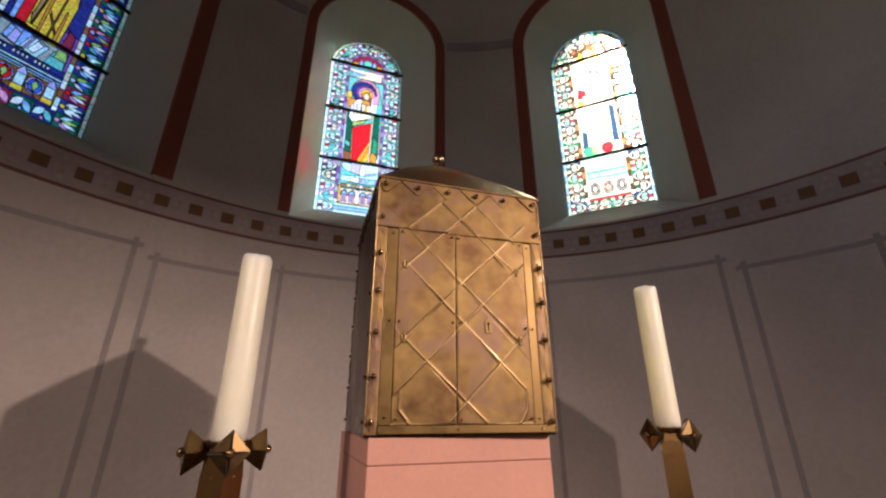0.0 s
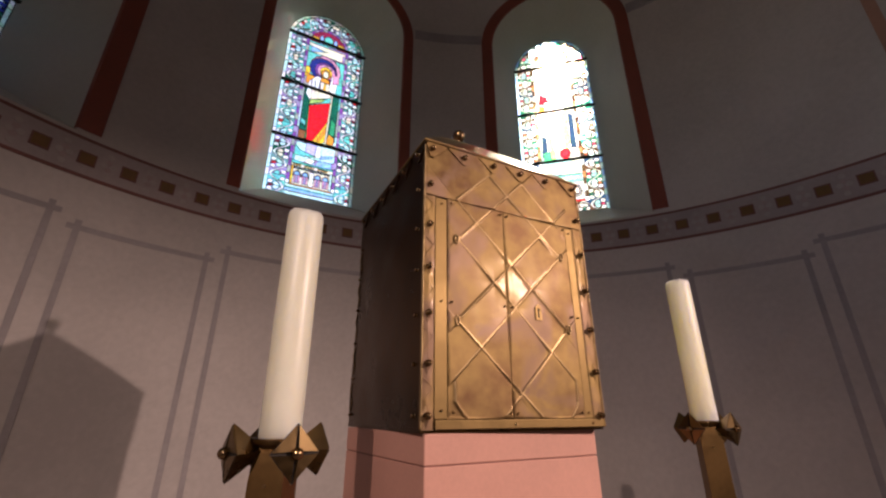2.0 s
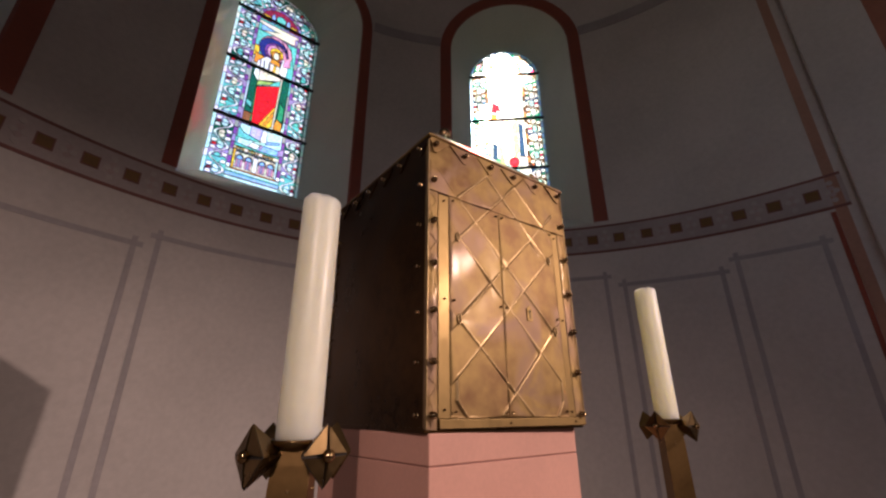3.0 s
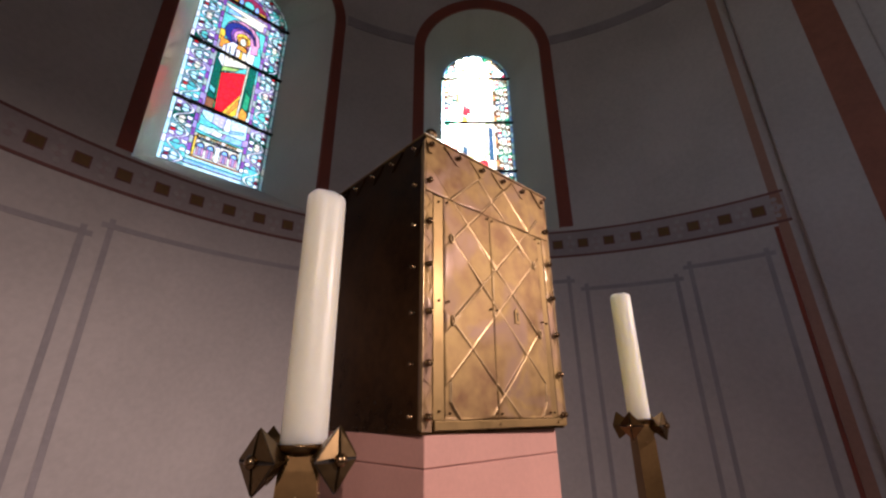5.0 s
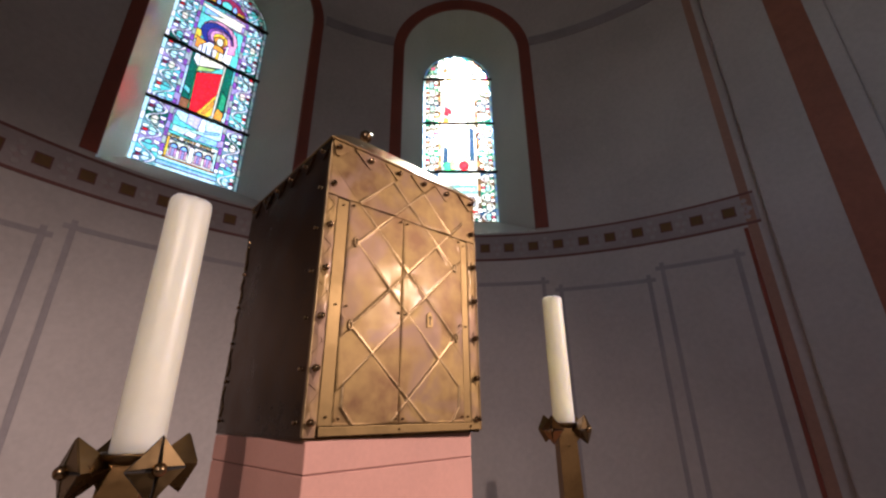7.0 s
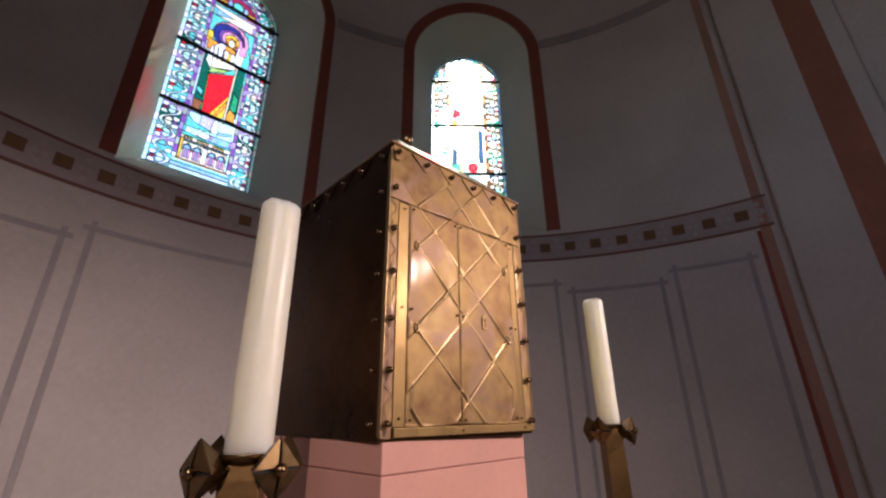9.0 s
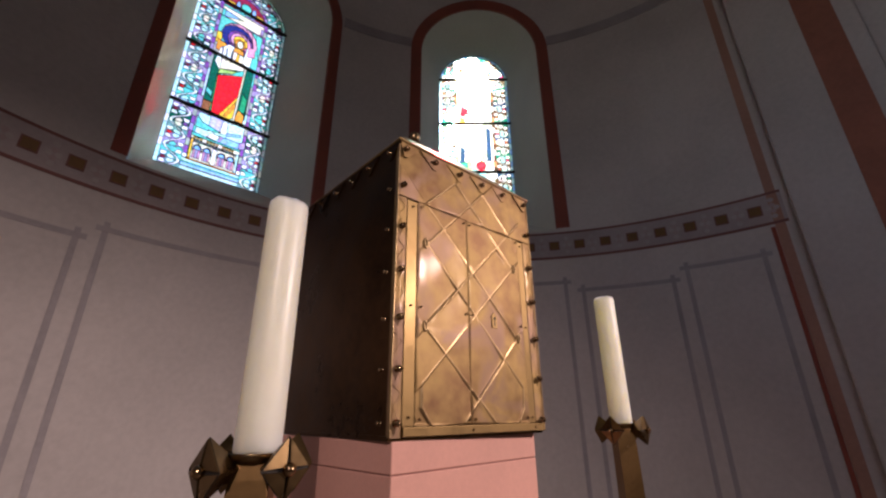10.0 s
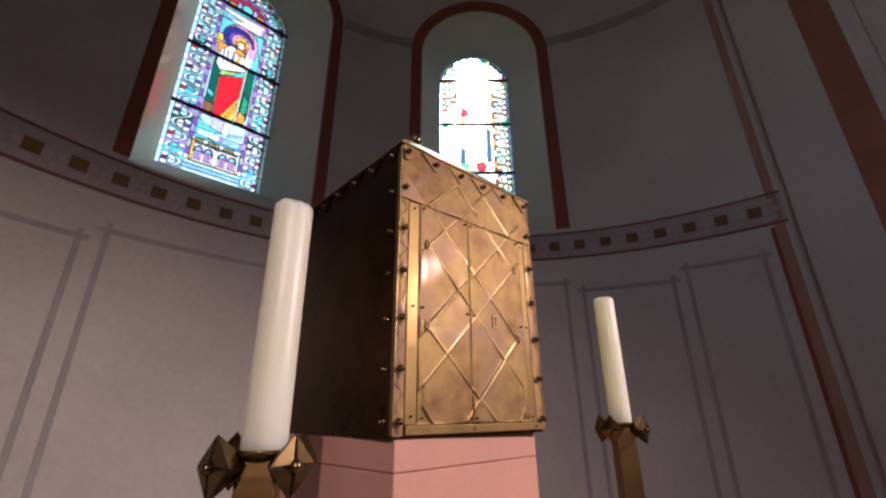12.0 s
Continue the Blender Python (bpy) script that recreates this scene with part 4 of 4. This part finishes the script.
TOPS = (-0.232, -0.138, -0.048, 0.040, 0.129, 0.230)
for x in TOPS:
    lo = max(-0.2485, x - 0.046)
    hi = min(0.2485, x + 0.044)
    outline = [(lo, 1.911), (hi, 1.911), (hi, 1.905), (x + 0.006, 1.868), (x - 0.004, 1.868), (lo, 1.905)]
    tpart("eave_flap", prism(outline, 0.002, 0.0058, front), BRASS, "folded pointed brass flap under the eaves")
    stud((x, -0.0058, 1.889), (0, -1, 0), 0.86)
for z in (1.787, 1.680, 1.576, 1.470, 1.364, 1.262):
    for x in (-0.2365, 0.2325):
        # lozenge under each stud, bent from the strip
        lift = 0.0024 if x > 0 else 0.0
        if z < 1.759:
            tpart("stud_plate", lozenge(x, z, 0.0105, 0.025, 0.0005 + lift, 0.0058 + lift), BRASS)
        stud((x, -0.0046 - lift, z), (0, -1, 0), 0.88)
    for flip in (-1, 1):
        stud((flip * 0.2465, 0.034, z), (flip, 0, 0), 0.66)
        stud((flip * 0.2465, 0.505, z), (flip, 0, 0), 0.66)
for y in (0.034, 0.13, 0.22, 0.31, 0.40, 0.495):
    for flip in (-1, 1):
        place_side = lambda a, b, h, flip=flip: (flip * (0.246 + h), a, b)
        tpart("eave_flap", prism([(y - 0.043, 1.911), (y + 0.043, 1.911), (y + 0.043, 1.905), (y + 0.005, 1.868), (y - 0.005, 1.868), (y - 0.043, 1.905)], 0.0, 0.005, place_side), DARK_SHEET)
        stud((flip * 0.251, y, 1.889), (flip, 0, 0), 0.7)


def crease(p, q, wide=0.0014, high=0.0011):
    """A thin folded crease between two points of the front."""
    dx, dz = q[0] - p[0], q[1] - p[1]
    length = math.hypot(dx, dz)
    ox, oz = -dz / length * wide, dx / length * wide
    bm = bmesh.new()
    for c in (p, q):
        for k, h in ((-1, 0.0), (0, high), (1, 0.0)):
            bm.verts.new((c[0] + k * ox, -0.0006 - h * 0.7, c[1] + k * oz))
    v = list(bm.verts)
    for i in (0, 1):
        bm.faces.new((v[i], v[i + 1], v[i + 4], v[i + 3]))
    bm.faces.new(v[:3])
    bm.faces.new(v[3:])
    return bm


for z in (1.733, 1.628, 1.523, 1.417, 1.313):
    for x in (-0.2345, 0.2315):
        k = 1 if x < 0 else -1
        tpart("crease", crease((x - k * 0.011, z + 0.022), (x + k * 0.011, z + 0.004)), BRASS)
        tpart("crease", crease((x + k * 0.011, z + 0.004), (x - k * 0.010, z - 0.024)), BRASS)
# wavering cord of folded metal along the back edge of each side, between the studs
for flip in (-1, 1):
    for z in (1.787, 1.680, 1.576, 1.470, 1.364):
        rows = []
        for k in range(25):
            f = k / 24
            c = Vector((flip * 0.2485, 0.512 + 0.012 * math.sin(2 * math.pi * f) * math.sin(math.pi * f), z - 0.012 - 0.08 * f))
            rows.append([c + Vector((0.0022 * math.cos(a), 0.0026 * math.sin(a), 0)) for a in [2 * math.pi * j / 6 for j in range(7)]])
        tpart("edge_lacing", grid(rows), AGED, "wavering folded metal edging", True)

# small rivets on doors, strips and rail
for x, z in ((-0.2035, 1.742), (-0.2035, 1.50), (-0.2035, 1.272), (-0.178, 1.748), (-0.178, 1.50), (-0.178, 1.268), (-0.034, 1.748), (-0.034, 1.505), (-0.034, 1.266), (-0.014, 1.748), (-0.014, 1.505), (-0.014, 1.266),
             (0.177, 1.748), (0.177, 1.50), (0.177, 1.268), (0.200, 1.742), (0.200, 1.50), (0.200, 1.268), (-0.2035, 1.245), (-0.024, 1.245), (0.205, 1.245)):
    stud((x, -0.0008 if x in (-0.2035, 0.200) else -0.0045, z), (0, -1, 0), 0.34, "rivet")

# pyramid roof and finial
EAVE = 0.004
bm = bmesh.new()
apex = (0.0, 0.265, 2.158)
base = [(X0 - EAVE, Y0 - EAVE - 0.006), (X1 + EAVE, Y0 - EAVE - 0.006), (X1 + EAVE, Y1 + EAVE), (X0 - EAVE, Y1 + EAVE)]
for k in range(4):
    a, b = base[k], base[(k + 1) % 4]
    n = 20
    rows = []
    for j in range(n + 1):
        f = j / n * 0.985
        row = []
        for i in range(n + 1):
            x, y = a[0] + (b[0] - a[0]) * i / n, a[1] + (b[1] - a[1]) * i / n
            x, y, z = x + (apex[0] - x) * f, y + (apex[1] - y) * f, Z1 + (apex[2] - Z1) * f
            z += 0.0022 * noise.noise((x * 10, y * 10, k)) * min(1, 4 * f) + 0.011 * math.sin(math.pi * f)
            row.append((x, y, z))
        rows.append(row)
    grid(rows, bm)
bmesh.ops.remove_doubles(bm, verts=bm.verts, dist=0.0005)
roof = tpart("roof", bm, ROOF, "plain brass pyramid roof", True)
tpart("roof_edge", box(X0 - EAVE, X1 + EAVE, Y0 - EAVE - 0.006, Y1 + EAVE, Z1 - 0.003, Z1 + 0.0015), BRASS)
tpart("finial", lathe([(0.016, 2.142), (0.016, 2.152), (0.009, 2.155), (0.009, 2.159), (0.015, 2.163), (0.0208, 2.171), (0.0228, 2.181), (0.0208, 2.191), (0.0145, 2.199), (0.006, 2.2035), (0.001, 2.204)], 24, (0, 0.265, 0)), STUD, "round brass ball finial", True)


# ---- candles on their candlesticks ----
def candlestick(at, top, turn, name="candlestick"):
    """Four-square brass stem with a drip pan and four folded star bosses."""
    st = thing(name, "aged brass floor candlestick with four folded star bosses", "candlestick", "altar candlesticks", at=(at[0], at[1], 0))

    def square(r, z):
        return [(r * math.cos(radians(turn + 90 * k)), r * math.sin(radians(turn + 90 * k)), z) for k in range(4)]

    bm = grid([square(r, z) for r, z in ((0.048, 0.06), (0.042, 0.5), (0.038, top - 0.15), (0.037, top - 0.058), (0.036, top - 0.030), (0.034, top - 0.008))], close=True)
    bmesh.ops.bevel(bm, geom=[e for e in bm.edges if abs(e.verts[0].co.z - e.verts[1].co.z) > 0.01], offset=0.003, segments=2, affect="EDGES")
    part("stem", bm, STEM, st, "four-square brass stem")
    bm = lathe([(0.02, 0.0), (0.155, 0.0), (0.16, 0.012), (0.12, 0.03), (0.06, 0.05), (0.05, 0.075)], 32)
    part("foot", bm, AGED, st, smooth=True)
    part("drip_pan", lathe([(0.028, top - 0.012), (0.039, top - 0.006), (0.042, top + 0.001), (0.041, top + 0.002), (0.034, top - 0.001), (0.005, top - 0.001)], 28), AGED, st, "shallow round drip pan", True)
    for k in range(4):
        a = radians(turn + 90 * k)
        m = Matrix.Translation((0, 0, top - 0.016)) @ Matrix.Rotation(a, 4, "Z")
        rim = [(0.068, 0.0, 0.0395), (0.068, 0.0365, 0.0), (0.068, 0.0, -0.0395), (0.068, -0.0365, 0.0)]
        bm = bmesh.new()
        vs = [bm.verts.new(m @ Vector(p)) for p in rim]
        inner = bm.verts.new(m @ Vector((0.014, 0, 0)))
        hub = bm.verts.new(m @ Vector((0.0685, 0, 0)))
        # backing behind the facets coloured near-black, to shade the slits
        for i in range(4):
            bm.faces.new((vs[i], vs[(i + 1) % 4], inner))
            bm.faces.new((vs[i], vs[(i + 1) % 4], hub)).material_index = 1
        boss = part("star_boss", bm, [AGED, SLOT_SHADE], st, "folded four-pointed brass star boss")
        for i in range(4):
            p, q, h = Vector(rim[i]), Vector(rim[(i + 1) % 4]), Vector((0.0730, 0, 0))
            c = (p + q + h) / 3
            tri = [v + (c - v).normalized() * g for v, g in ((p, 0.003), (q, 0.003), (h, 0.0042))]
            nrm = (tri[1] - tri[0]).cross(tri[2] - tri[0]).normalized()
            nrm = nrm if nrm.x > 0 else -nrm
            bm = bmesh.new()
            lo, hi = [bm.verts.new(m @ (v - nrm * 0.0015)) for v in tri], [bm.verts.new(m @ (v + nrm * 0.0015)) for v in tri]
            bm.faces.new(lo)
            bm.faces.new(hi)
            for j in range(3):
                bm.faces.new((lo[j], lo[(j + 1) % 3], hi[(j + 1) % 3], hi[j]))
            part("star_facet", bm, AGED, boss)
        bm = bmesh.new()
        bmesh.ops.create_uvsphere(bm, u_segments=14, v_segments=10, radius=0.0085, matrix=m @ Matrix.Translation((0.0750, 0, 0)))
        part("ball", bm, STUD, boss, "small polished ball", True)
        # rivet in the middle of each face of the stem
        turned = Matrix.Translation((0, 0, top - 0.06)) @ Matrix.Rotation(a + radians(45), 4, "Z")
        bm = bmesh.new()
        bmesh.ops.create_uvsphere(bm, u_segments=10, v_segments=8, radius=0.0022, matrix=turned @ Matrix.Translation((0.0268, 0, 0)))
        part("rivet", bm, BRASS_RIB, st, "small bright rivet", True)
    return st


def candle(at, z0, z1, r, lean, wax, label):
    rows = []
    for z, rr in ((z0, r * 0.98), (z0 + 0.003, r), (z0 + 0.1, r), (z0 + 0.2, r), (z1 - 0.012, r), (z1 - 0.004, r * 0.965), (z1, r * 0.87), (z1 - 0.003, r * 0.7), (z1 - 0.006, r * 0.3)):
        row = []
        for i in range(40):
            a = 2 * math.pi * i / 40
            w = 1 + 0.006 * noise.noise((math.cos(a) * 1.5, math.sin(a) * 1.5, z * 9))
            dz = 0.0042 * noise.noise((math.cos(a) * 2, math.sin(a) * 2, at[0] * 7)) if z > z1 - 0.02 else 0
            row.append((rr * w * math.cos(a) + lean * (z - z0) / (z1 - z0), rr * w * math.sin(a), z - z0 + dz))
        rows.append(row)
    ob = thing("candle", label, "candle", "altar candles", at=(at[0], at[1], z0))
    bm = grid(rows, close=True)
    bm.verts.ensure_lookup_table()
    bm.faces.new(bm.verts[:40])
    bm.faces.new(bm.verts[-40:])
    part("wax", bm, wax, ob, smooth=True)
    part("wick", lathe([(0.0012, -0.008), (0.0012, 0.001)], 8, (lean, 0, z1 - z0)), WICK, ob)


candlestick((-0.520, -0.0745), 1.231, 14)
candle((-0.518, -0.0735), 1.232, 1.612, 0.0315, -0.0035, WAX, "thick ivory wax candle, unlit, on a brass candlestick")
candlestick((0.550, -0.063), 1.246, 3)
candle((0.549, -0.064), 1.247, 1.632, 0.0315, 0.003, YELLOW_WAX, "thick yellowish wax candle, unlit, on a brass candlestick")
